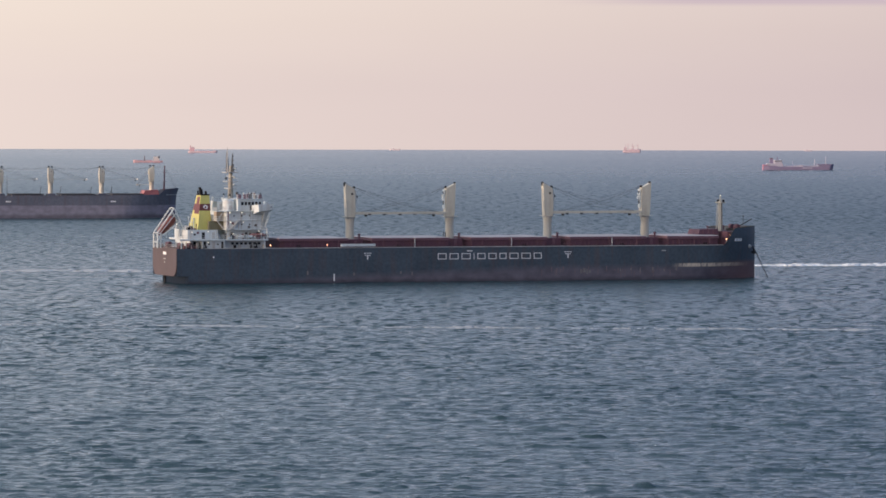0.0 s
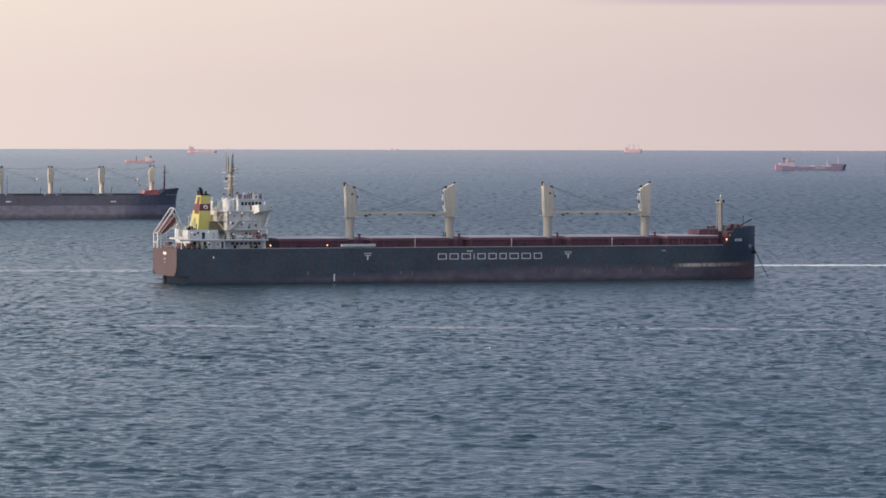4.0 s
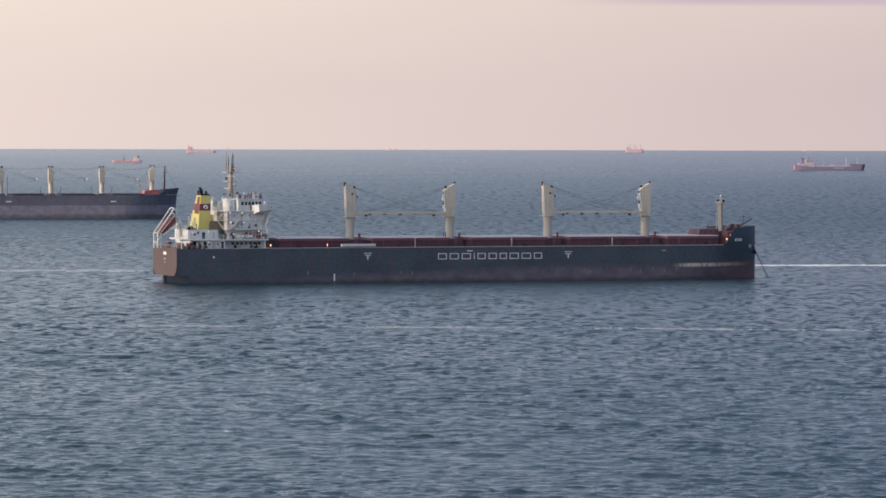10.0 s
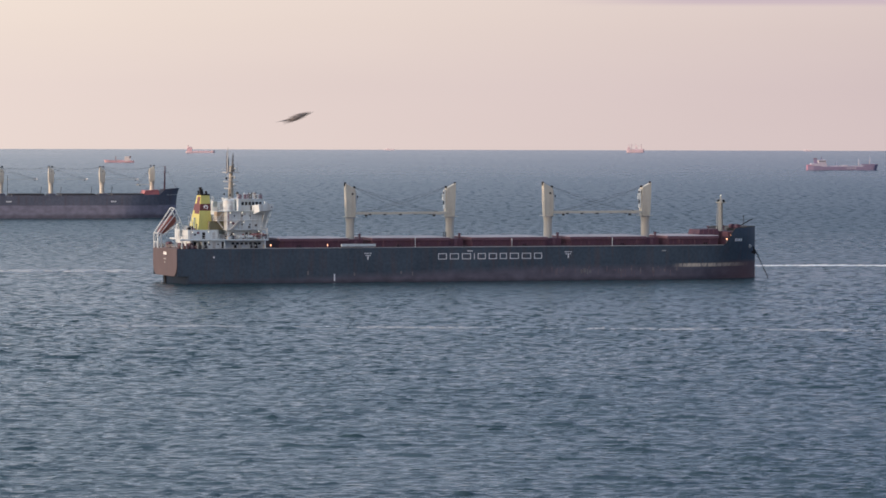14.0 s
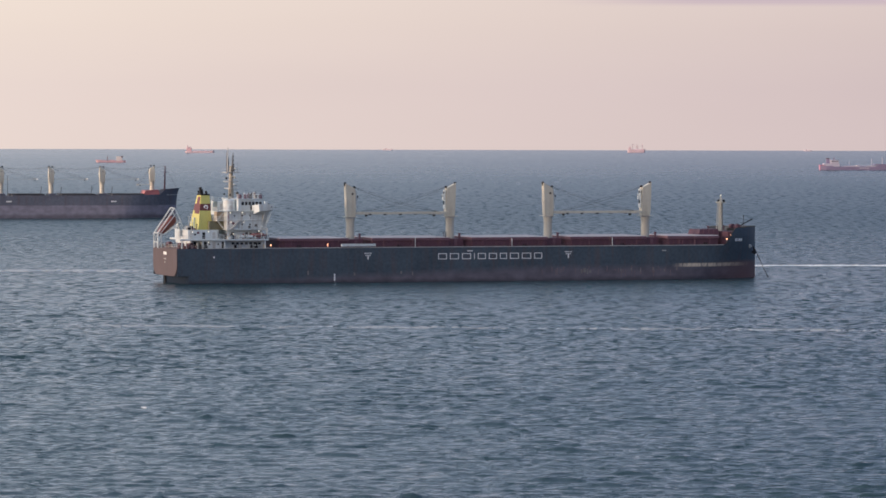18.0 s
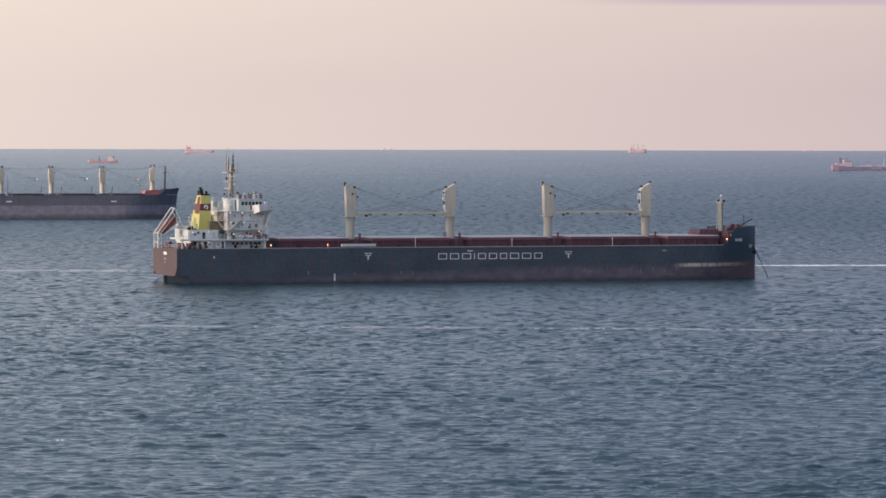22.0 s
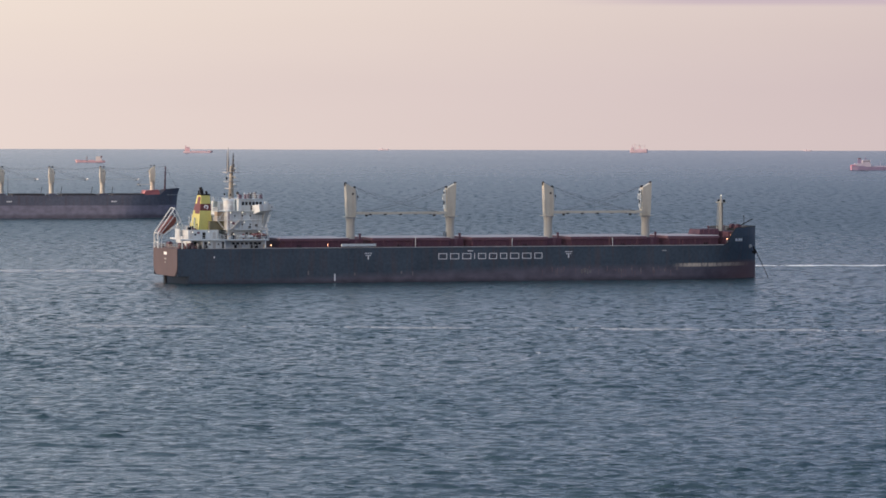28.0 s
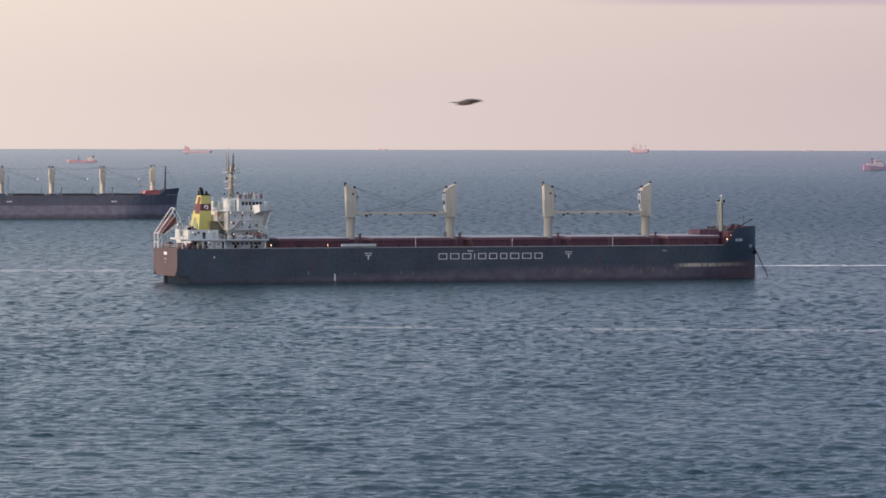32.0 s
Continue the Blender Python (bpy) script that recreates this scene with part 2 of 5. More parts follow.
        bp.inputs["Distance"].default_value = dist
        firm = N("ShaderNodeMath")
        firm.operation = "MULTIPLY"
        firm.inputs[1].default_value = strength
        L(calm.outputs[0], firm.inputs[0])
        L(firm.outputs[0], bp.inputs["Strength"])
        L(n.outputs[0], bp.inputs["Height"])
        if prev:
            L(prev, bp.inputs["Normal"])
        prev = bp.outputs[0]
    # short steep wavelets: narrow fronts that lean towards the shore, larger ones farther out
    lean = None
    for sx, sy, y0, y1, y2, y3, low, high in ((0.55, 0.55, 300, 700, 1150, 1700, 0.035, 0.31), (0.32, 0.30, 850, 1300, 2000, 2700, 0.0, 0.62), (0.30, 0.08, 1700, 2300, 2900, 3700, 0.0, 0.30)):
        mp = N("ShaderNodeMapping")
        mp.inputs["Scale"].default_value = (sx, sy, 1)
        mp.inputs["Rotation"].default_value = (0, 0, 0.02)
        L(coord.outputs["Object"], mp.inputs[0])
        n = N("ShaderNodeTexNoise")
        n.inputs["Scale"].default_value, n.inputs["Detail"].default_value = 1.0, 3
        L(mp.outputs[0], n.inputs["Vector"])
        front = N("ShaderNodeMapRange")
        front.inputs["From Min"].default_value, front.inputs["From Max"].default_value = 0.52, 0.67
        front.inputs["To Min"].default_value, front.inputs["To Max"].default_value = low, high
        L(n.outputs[0], front.inputs["Value"])
        begin, end = N("ShaderNodeMapRange"), N("ShaderNodeMapRange")
        begin.inputs["From Min"].default_value, begin.inputs["From Max"].default_value = y0, y1
        end.inputs["From Min"].default_value, end.inputs["From Max"].default_value = y3, y2
        zone, size = N("ShaderNodeMath"), N("ShaderNodeMath")
        zone.operation = size.operation = "MULTIPLY"
        for node, i in ((begin, 0), (end, 1)):
            L(where.outputs["Y"], node.inputs["Value"])
            L(node.outputs[0], zone.inputs[i])
        L(zone.outputs[0], size.inputs[0])
        L(front.outputs[0], size.inputs[1])
        if lean is None:
            lean = size.outputs[0]
        else:
            both = N("ShaderNodeMath")
            L(lean, both.inputs[0])
            L(size.outputs[0], both.inputs[1])
            lean = both.outputs[0]
    flip = N("ShaderNodeMath")
    flip.operation = "MULTIPLY"
    flip.inputs[1].default_value = -1.0
    L(lean, flip.inputs[0])
    tilt = N("ShaderNodeCombineXYZ")
    L(flip.outputs[0], tilt.inputs["Y"])
    total, unit = N("ShaderNodeVectorMath"), N("ShaderNodeVectorMath")
    total.operation, unit.operation = "ADD", "NORMALIZE"
    L(prev, total.inputs[0])
    L(tilt.outputs[0], total.inputs[1])
    L(total.outputs[0], unit.inputs[0])
    L(unit.outputs[0], b.inputs["Normal"])
    return m


RUST = (0.16, 0.07, 0.035)
WATER = water_material()
HULL_DARK = hull_material("dark_navy_hull_paint", (0.068, 0.092, 0.117), (0.128, 0.119, 0.146), (3.8, 1.8, 1.0), RUST,
                          scum=(151.5, 174.5, 3.7, 4.7, (0.62, 0.54, 0.43)))
TRANSOM = material("red_brown_transom_paint", (0.094, 0.071, 0.076), rough=0.6, vary=0.15, scale=0.5, streak=(RUST, 0.2))
# both hull colours lightened so the farther ship looks hazy
HULL_FAR = hull_material("hazed_blue_black_hull", (0.130, 0.144, 0.182), (0.232, 0.226, 0.276), (5.45, 0.25, 0.12), RUST)
DECK_RED = material("red_oxide_deck_paint", (0.108, 0.048, 0.069), rough=0.65, vary=0.25, scale=0.8, streak=(RUST, 0.3))
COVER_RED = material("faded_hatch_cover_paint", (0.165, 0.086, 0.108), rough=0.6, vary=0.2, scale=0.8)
# pale colour paints the sky's grazing reflection on the cover tops
PALE_TOP = material("sky_sheen_cover_paint", (0.50, 0.42, 0.40), rough=0.6, vary=0.2, scale=0.7)
WHITE = material("weathered_white_paint", (0.58, 0.645, 0.66), rough=0.5, vary=0.14, scale=0.8, streak=((0.34, 0.25, 0.17), 0.45))
WHITE_CLEAN = material("white_lettering_paint", (0.84, 0.86, 0.86), rough=0.55, vary=0.12, scale=2.0)
GREY = material("pale_grey_paint", (0.42, 0.43, 0.42), rough=0.55, vary=0.15, scale=0.8)
CREAM = material("cream_crane_paint", (0.55, 0.53, 0.445), rough=0.5, vary=0.1, scale=0.7, streak=((0.30, 0.20, 0.10), 0.3))
MAST_TAN = material("dull_tan_mast_paint", (0.41, 0.39, 0.33), rough=0.55, vary=0.2, scale=1.0, streak=((0.24, 0.15, 0.09), 0.4))
YELLOW = material("funnel_yellow_paint", (0.60, 0.565, 0.17), rough=0.5, vary=0.1, scale=0.6, streak=((0.35, 0.26, 0.08), 0.25))
MAROON = material("maroon_paint", (0.14, 0.035, 0.035), rough=0.5, vary=0.15, scale=1.0)
BLACK = material("sooty_black_steel", (0.022, 0.022, 0.024), rough=0.7, vary=0.3, scale=2.0)
# near-black that paints in the shade below the stern overhang
SHADE_BLACK = material("stern_shade_black", (0.019, 0.029, 0.046), rough=0.85, vary=0.2)
SHADE_BLACK.node_tree.nodes["Principled BSDF"].inputs["Specular IOR Level"].default_value = 0.05
STEEL = material("dark_wire_rope", (0.06, 0.058, 0.055), rough=0.6, metal=0.3, vary=0.2, scale=2.0)
BLACK.node_tree.nodes["Principled BSDF"].inputs["Specular IOR Level"].default_value = 0.15
GLASS = material("dark_window_glass", (0.018, 0.022, 0.028), rough=0.12, vary=0.1, scale=1.0)
BOAT_RED = material("faded_orange_lifeboat", (0.185, 0.062, 0.052), rough=0.5, vary=0.15, scale=1.5)
LAMP_WHITE = material("lit_white_lamp", (1.0, 0.90, 0.72), emit=1.3)
LAMP_RED = material("lit_orange_lamp", (1.0, 0.42, 0.22), emit=5.0)
FOAM = material("white_foam", (0.74, 0.79, 0.82), rough=0.8, vary=0.25, scale=1.2, bump=0.3)
# distant vessels: haze of the air mixed into the paint, paler and pinker
FAR_RED = material("hazed_orange_red_paint", (0.58, 0.37, 0.40), rough=0.6, vary=0.12, scale=0.5)
FAR_DARK_RED = material("hazed_dark_red_paint", (0.26, 0.19, 0.265), rough=0.6, vary=0.15, scale=0.5)
FAR_PINK = material("hazed_sunlit_pink_red", (0.74, 0.47, 0.50), rough=0.6, vary=0.12, scale=0.5)
FAR_PALE = material("hazed_pale_pink_paint", (0.84, 0.69, 0.69), rough=0.6, vary=0.1, scale=0.5)
FAR_MAUVE = material("hazed_mauve_red_paint", (0.70, 0.53, 0.56), rough=0.6, vary=0.15, scale=0.5)
STORE_RED = material("bright_red_store_paint", (0.50, 0.17, 0.16), rough=0.6, vary=0.15)
FAR_WHITE = material("hazed_far_white_paint", (0.70, 0.64, 0.62), rough=0.6, vary=0.1, scale=0.5)
# tanker colours shifted to lilac and mauve to stand in for haze
TANKER_RED = material("hazed_tanker_red_paint", (0.255, 0.215, 0.315), rough=0.6, vary=0.2, scale=0.5)
TANKER_WHITE = material("hazed_lilac_white_paint", (0.56, 0.53, 0.60), rough=0.6, vary=0.15, scale=0.5)
TANKER_STERN = material("hazed_rose_stern_paint", (0.47, 0.23, 0.33), rough=0.6, vary=0.12, scale=0.5)
GULL_DARK = material("dusky_brown_feathers", (0.15, 0.12, 0.10), rough=0.8, vary=0.25, scale=20.0)
GULL_PALE = material("grey_belly_feathers", (0.17, 0.15, 0.135), rough=0.8, vary=0.2, scale=20.0)


# ---- mesh helpers ----
class Form:
    """Vertices and faces of one part."""

    def __init__(self):
        self.v, self.f = [], []

    def add(self, verts, faces):
        n = len(self.v)
        self.v += [tuple(p) for p in verts]
        self.f += [tuple(i + n for i in q) for q in faces]
        return self

    def box(self, x0, x1, y0, y1, z0, z1, c=0.05):
        """A box with chamfered edges."""
        c = min(c, (x1 - x0) * 0.3, (y1 - y0) * 0.3, (z1 - z0) * 0.3)
        bm = bmesh.new()
        bmesh.ops.create_cube(bm, size=1.0)
        for w in bm.verts:
            w.co = Vector(((x0 + x1) / 2 + w.co.x * (x1 - x0), (y0 + y1) / 2 + w.co.y * (y1 - y0), (z0 + z1) / 2 + w.co.z * (z1 - z0)))
        bmesh.ops.bevel(bm, geom=bm.edges[:], offset=c, segments=1, affect="EDGES")
        bm.verts.index_update()
        self.add([w.co for w in bm.verts], [[w.index for w in q.verts] for q in bm.faces])
        bm.free()
        return self

    def prism(self, bottom, top):
        """A solid between two rings of equally many points."""
        n = len(bottom)
        sides = [(i, (i + 1) % n, n + (i + 1) % n, n + i) for i in range(n)]
        return self.add(list(bottom) + list(top), sides + [tuple(reversed(range(n))), tuple(range(n, 2 * n))])

    def rod(self, a, b, r0, r1=None, n=8):
        """A round bar from a to b."""
        a, b = Vector(a), Vector(b)
        r1 = r0 if r1 is None else r1
        q = (b - a).to_track_quat("Z", "Y")
        rings = []
        for p, r in ((a, r0), (b, r1)):
            rings.append([p + q @ Vector((r * math.cos(2 * math.pi * i / n), r * math.sin(2 * math.pi * i / n), 0)) for i in range(n)])
        return self.prism(*rings)

    def line(self, points, r, n=5):
        for a, b in zip(points, points[1:]):
            self.rod(a, b, r, n=n)
        return self

    def ball(self, c, r, squash=1.0, n=8, m=5):
        verts = [(c[0], c[1], c[2] - r * squash)]
        for j in range(1, m):
            a = math.pi * j / m
            for i in range(n):
                t = 2 * math.pi * i / n
                verts.append((c[0] + r * math.sin(a) * math.cos(t), c[1] + r * math.sin(a) * math.sin(t), c[2] - r * squash * math.cos(a)))
        verts.append((c[0], c[1], c[2] + r * squash))
        faces = [(0, 1 + (i + 1) % n, 1 + i) for i in range(n)]
        for j in range(m - 2):
            for i in range(n):
                p = 1 + j * n
                faces.append((p + i, p + (i + 1) % n, p + n + (i + 1) % n, p + n + i))
        p, e = 1 + (m - 2) * n, len(verts) - 1
        faces += [(p + i, p + (i + 1) % n, e) for i in range(n)]
        return self.add(verts, faces)

    def mesh(self, name, mat, smooth=False):
        me = bpy.data.meshes.new(name)
        me.from_pydata(self.v, [], self.f)
        me.materials.append(mat)
        if smooth:
            me.polygons.foreach_set("use_smooth", [True] * len(me.polygons))
        me.update()
        return me


def part(name, form, mat, parent, label="", at=None, smooth=False):
    """Links a form (or a ready mesh) as one mesh object under a thing or a part."""
    me = form if isinstance(form, bpy.types.Mesh) else form.mesh(name, mat, smooth)
    ob = new(name, me)
    ob.parent = parent
    if at is not None:
        ob.matrix_basis = at
    if label:
        tagged(ob, label)
    return ob


def thing(name, m, label, category, group=""):
    ob = new(name)
    ob.empty_display_size = 2.0
    ob.matrix_basis = m
    return tagged(ob, label, category, group)


def smooth01(u):
    u = max(0.0, min(1.0, u))
    return u * u * (3 - 2 * u)


# ---- sea ----
def wave_field(x, y, dx, dy, reach, seed, rms, heading):
    """Heights of a wind sea: many small trains of waves about one heading; those that the mesh cannot carry die out."""
    rng = np.random.default_rng(seed)
    z = np.zeros_like(x)
    power = 0.0
    for i in range(60):
        lam = 1.5 * (26 / 1.5) ** ((i + rng.random()) / 60)
        amp = lam ** 0.75 * math.exp(-(lam / 8.5) ** 2) + 0.05 * lam ** 0.5 * math.exp(-(lam / 12.0) ** 4)
        a = heading + rng.normal(0, 0.38)
        k = 2 * math.pi / lam
        ph = rng.random() * 2 * math.pi
        cells = lam / (np.abs(math.cos(a)) * dx + np.abs(math.sin(a)) * dy)
        keep = np.clip((cells - 1.6) / 1.6, 0, 1)
        z += amp * keep * np.sin(k * (x * math.cos(a) + y * math.sin(a)) + ph)
        power += amp * amp / 2
    z *= rms / math.sqrt(power)
    # here and there the crest of a longer wave stands up
    crest = np.zeros_like(x)
    for i in range(8):
        lam = rng.uniform(8, 13)
        a = heading + rng.normal(0, 0.32)
        crest += 0.045 * np.sin(2 * math.pi / lam * (x * math.cos(a) + y * math.sin(a)) + rng.random() * 2 * math.pi)
    z += 1.3 * np.maximum(crest - 0.1, 0) * np.clip((2000 - y) / 700, 0, 1)
    # peaked crests, flat troughs, and groups of higher waves
    z = z + 1.5 * (z * z - rms * rms)
    group = 0.95 + 0.16 * np.sin(x / 23 + y / 61 + seed) + 0.14 * np.sin(y / 43 - x / 31 + 2 * seed)
    return z * group * reach


def sea_sheet(name, near, far, seed, rms, heading, level, columns, skirt):
    """One sheet of waves in rows that grow coarser with distance."""
    rows = [near]
    while rows[-1] < far:
        rows.append(rows[-1] + 0.53 * (rows[-1] / 760) ** 2)
    rows[-1] = far
    rows = np.array(rows)
    dy = np.gradient(rows)
    t = np.linspace(-1, 1, columns)
    half = rows * 0.0787 * 1.04 + 64
    X = half[:, None] * t[None, :] + 45
    Y = np.repeat(rows[:, None], columns, 1)
    DY = np.repeat(dy[:, None], columns, 1)
    DX = np.repeat(2 * half[:, None] / columns, columns, 1)
    fade_far = np.clip((far - Y) / (far * 0.45), 0, 1)
    side = np.clip((1 - np.abs(t)) * 12, 0, 1)[None, :] * np.ones_like(X)
    if skirt:
        Z = wave_field(X, Y, DX, DY, 1.0, seed, rms, heading) + level - 1.2 * (1 - np.minimum(fade_far * 2, 1)) - 1.2 * (1 - side)
    else:
        Z = wave_field(X, Y, DX, DY, side * np.clip((3500 - Y) / 1400, 0, 1), seed, rms, heading) + level
    n, m = X.shape
    if not skirt:
        # calm coarse water on to the horizon on both sides, and back below the shore
        X = np.concatenate([np.full((n, 1), -4900.0), X, np.full((n, 1), 4900.0)], 1)
        Y = np.concatenate([Y[:, :1], Y, Y[:, :1]], 1)
        Z = np.concatenate([np.full((n, 1), level), Z, np.full((n, 1), level)], 1)
        m += 2
        back = np.array([-3000.0, 0.0, 500.0])
        X = np.concatenate([np.repeat(X[:1], 3, 0), X])
        Y = np.concatenate([np.repeat(back[:, None], m, 1), Y])
        Z = np.concatenate([np.full((3, m), level), Z])
        n += 3
    verts = np.stack([X, Y, Z], -1).reshape(-1, 3)
    i = (np.arange(n - 1)[:, None] * m + np.arange(m - 1)[None, :]).ravel()
    quads = np.stack([i, i + 1, i + m + 1, i + m], 1)
    me = bpy.data.meshes.new(name)
    me.vertices.add(len(verts))
    me.vertices.foreach_set("co", verts.astype(np.float32).ravel())
    me.loops.add(quads.size)
    me.loops.foreach_set("vertex_index", quads.astype(np.int32).ravel())
    me.polygons.add(len(quads))
    me.polygons.foreach_set("loop_start", np.arange(0, quads.size, 4, dtype=np.int32))
    me.polygons.foreach_set("use_smooth", np.ones(len(quads), dtype=bool))
    me.update()
    me.validate()
    me.materials.append(WATER)
    return new(name, me)


water = tagged(sea_sheet("water", 735.0, FAR_EDGE, 3, 0.084, 4.52, 0.0, 610, False), "slate-blue choppy sea under a dusk sky", kind="structure")
swell = tagged(sea_sheet("water_waves", 720.0, 2600.0, 8, 0.084, 4.78, -0.02, 540, True), "slate-blue wind waves crossing the sea", kind="structure")


# ---- ships ----
def hull_skin(stations, levels, breadth, top):
    """Both sides of a hull: breadth(x, z) is the half width, top(x) the height of the rail; levels run from 0 (below water) to 1."""
    form = Form()
    for side in (-1, 1):
        verts, faces = [], []
        for x in stations:
            for z in levels(x):
                b, dx = breadth(x, z)
                verts.append((x + dx, side * b, z))
        m = len(levels(stations[0]))
        for i in range(len(stations) - 1):
            for j in range(m - 1):
                q = (i * m + j, (i + 1) * m + j, (i + 1) * m + j + 1, i * m + j + 1)
                faces.append(q if side < 0 else tuple(reversed(q)))
        form.add(verts, faces)
    return form


def deck_plate(stations, breadth, z, inset=0.0, thick=0.12):
    """A deck that spans the hull from side to side."""
    right, left = [], []
    for x in stations:
        b, dx = breadth(x, z)
        b = max(0.02, b - inset)
        right.append((x + dx, -b, z))
        left.append((x + dx, b, z))
    n = len(stations)
    form = Form()
    for h in (0.0, -thick):
        faces = [(i, i + 1, n + i + 1, n + i) if h == 0 else (n + i, n + i + 1, i + 1, i) for i in range(n - 1)]
        form.add([(p[0], p[1], p[2] + h) for p in right + left], faces)
    return form


def deck_crane(parent, m, s=1.0, reach=26.5, white_cab=True, jib_drop=0.0, stout=1.0, slim=1.0, taper=1.0):
    """A deck crane: round pedestal, tapered housing with a slanted head, cab, and a lowered twin-beam jib along its own x."""
    def S(*p):
        return tuple(c * s for c in p)
    house = Form()
    rings = []
    for z, a, b, hw in ((8.3, -1.25, 1.5, 1.35), (9.6, -1.45, 1.62, 1.5), (13.5, -1.6, 1.6, 1.5)):
        rings.append([S(x * stout, y * stout, z) for x, y in ((a, -hw), (b, -hw), (b, hw), (a, hw))])
    rings.append([S(x * stout * taper, y * stout * taper, z) for x, y, z in ((-1.85, -1.3, 18.0), (1.42, -1.3, 16.5), (1.42, 1.3, 16.5), (-1.85, 1.3, 18.0))])
    verts = [p for r in rings for p in r]
    faces = [(3, 2, 1, 0), (12, 13, 14, 15)]
    for k in range(3):
        faces += [(4 * k + i, 4 * k + (i + 1) % 4, 4 * k + 4 + (i + 1) % 4, 4 * k + 4 + i) for i in range(4)]
    house.add(verts, faces)
    crane = part("crane", house, CREAM, parent, "cream-painted deck crane with its jib lowered", m)
    ped = Form().rod(S(0, 0, 0), S(0, 0, 6.5), 1.5 * s * stout, 1.38 * s * stout, 20).rod(S(0, 0, 6.5), S(0, 0, 8.0), 1.38 * s * stout, 1.58 * s * stout, 20)
    part("pedestal", ped, CREAM, crane, smooth=False)
    part("slewing_ring", Form().rod(S(0, 0, 7.95), S(0, 0, 8.4), 1.45 * s, 1.45 * s, 20), GREY, crane)
    for x, z in ((-1.5 * taper, 18.05), (1.2 * taper, 16.9 + 1.3 * (1 - taper) / 0.3)):
        part("sheave", Form().rod(S(x, -0.35, z), S(x, 0.35, z), 0.33 * s / slim ** 0.35, 0.33 * s / slim ** 0.35, 10), BLACK, crane, "black rope sheave on the crane head")
    part("sheave_bracket", Form().box(*[c * s for c in (-1.75, -1.25, -0.5, 0.5, 17.2, 18.1)]), BLACK, crane)
    part("marking", Form().box(*[c * s for c in (0.1, 0.65, -1.44, -1.36, 14.7, 15.3)], c=0.01), STEEL, crane, "small dark square marking")
    cab = part("operator_cab", Form().box(*[c * s for c in (1.5, 2.15, -0.8, 0.4, 13.1, 14.8)]), WHITE if white_cab else CREAM, crane, "small white operator's cab")
    part("window", Form().box(*[c * s for c in (1.8, 2.19, -0.83, -0.5, 13.9, 14.5)], c=0.01), GLASS, cab)
    front = part("front_panel", Form().box(*[c * s for c in (1.5, 1.78, -0.95, 0.95, 10.6, 16.1)]), WHITE if white_cab else CREAM, crane, "white-painted front of the crane housing")
    for za, zb in ((11.8, 12.9), (14.9, 15.6)) if slim == 1 else ():
        part("window", Form().box(*[c * s for c in (1.7, 1.83, -0.7, 0.7, za, zb)], c=0.01), GLASS, front)
    part("ladder", Form().line([S(-1.55, -1.62, 8.5), S(-1.6, -1.66, 13.0)], 0.05 * s).line([S(-1.05, -1.62, 8.5), S(-1.1, -1.66, 13.0)], 0.05 * s), GREY, crane)
    part("platform", Form().box(*[c * s for c in (-1.9, 2.0, -1.95, 1.95, 8.35, 8.5)], c=0.02), CREAM, crane)
    # jib
    z0 = 9.45 + jib_drop
    jib = Form()
    for side in (-1, 1):
        a0, a1 = side * 1.25, side * 0.55
        jib.prism([S(1.5, a0 - 0.22, z0 - 0.38 * slim), S(1.5, a0 + 0.22, z0 - 0.38 * slim), S(1.5, a0 + 0.22, z0 + 0.38 * slim), S(1.5, a0 - 0.22, z0 + 0.38 * slim)],
                  [S(reach, a1 - 0.15, z0 - 0.22 * slim), S(reach, a1 + 0.15, z0 - 0.22 * slim), S(reach, a1 + 0.15, z0 + 0.22 * slim), S(reach, a1 - 0.15, z0 + 0.22 * slim)])
    n = 7
    for i in range(n):
        x0 = 3 + i * (reach - 4) / n
        x1 = 3 + (i + 1) * (reach - 4) / n
        def half(x):
            return 1.25 - 0.7 * (x - 1.5) / (reach - 1.5)
        jib.rod(S(x0, -half(x0), z0), S(x1, half(x1), z0), 0.09 * s, n=5)
    arm = part("jib", jib, CREAM, crane, "cream twin-beam crane jib lying level")
    part("jib_head", Form().box(*[c * s for c in (reach - 0.7, reach + 0.5, -0.75, 0.75, z0 - 0.45, z0 + 0.3)]), CREAM, arm)
    for x in (5.2, 9.6, 14.3) if slim == 1 else ():
        part("bracket", Form().box(*[c * s for c in (x, x + 0.8, -1.55 + x * 0.02, -1.15 + x * 0.02, z0 - 0.55, z0 - 0.15)]), STEEL, arm)
    part("hook_block", Form().box(*[c * s for c in (reach - 1.9, reach - 1.2, -0.3, 0.3, z0 - 1.0, z0 - 0.4)]), STEEL, arm)
    ropes = Form()
    for y, sag, top in ((-0.35, 0.3, (1.2, 17.0)), (0.35, 0.8, (1.2, 17.0)), (0.0, 1.3, (-1.4, 18.2)), (0.1, 1.9, (1.2, 16.8))):
        pts = []
        for i in range(9):
            u = i / 8
            pts.append(S(top[0] + (reach - top[0]) * u, y, top[1] + (z0 + 0.3 - top[1]) * u - sag * 4 * u * (1 - u)))
        ropes.line(pts, 0.021, n=4)
    part("wire_ropes", ropes, STEEL, crane, "dark wire ropes from crane head to jib tip")
    return crane


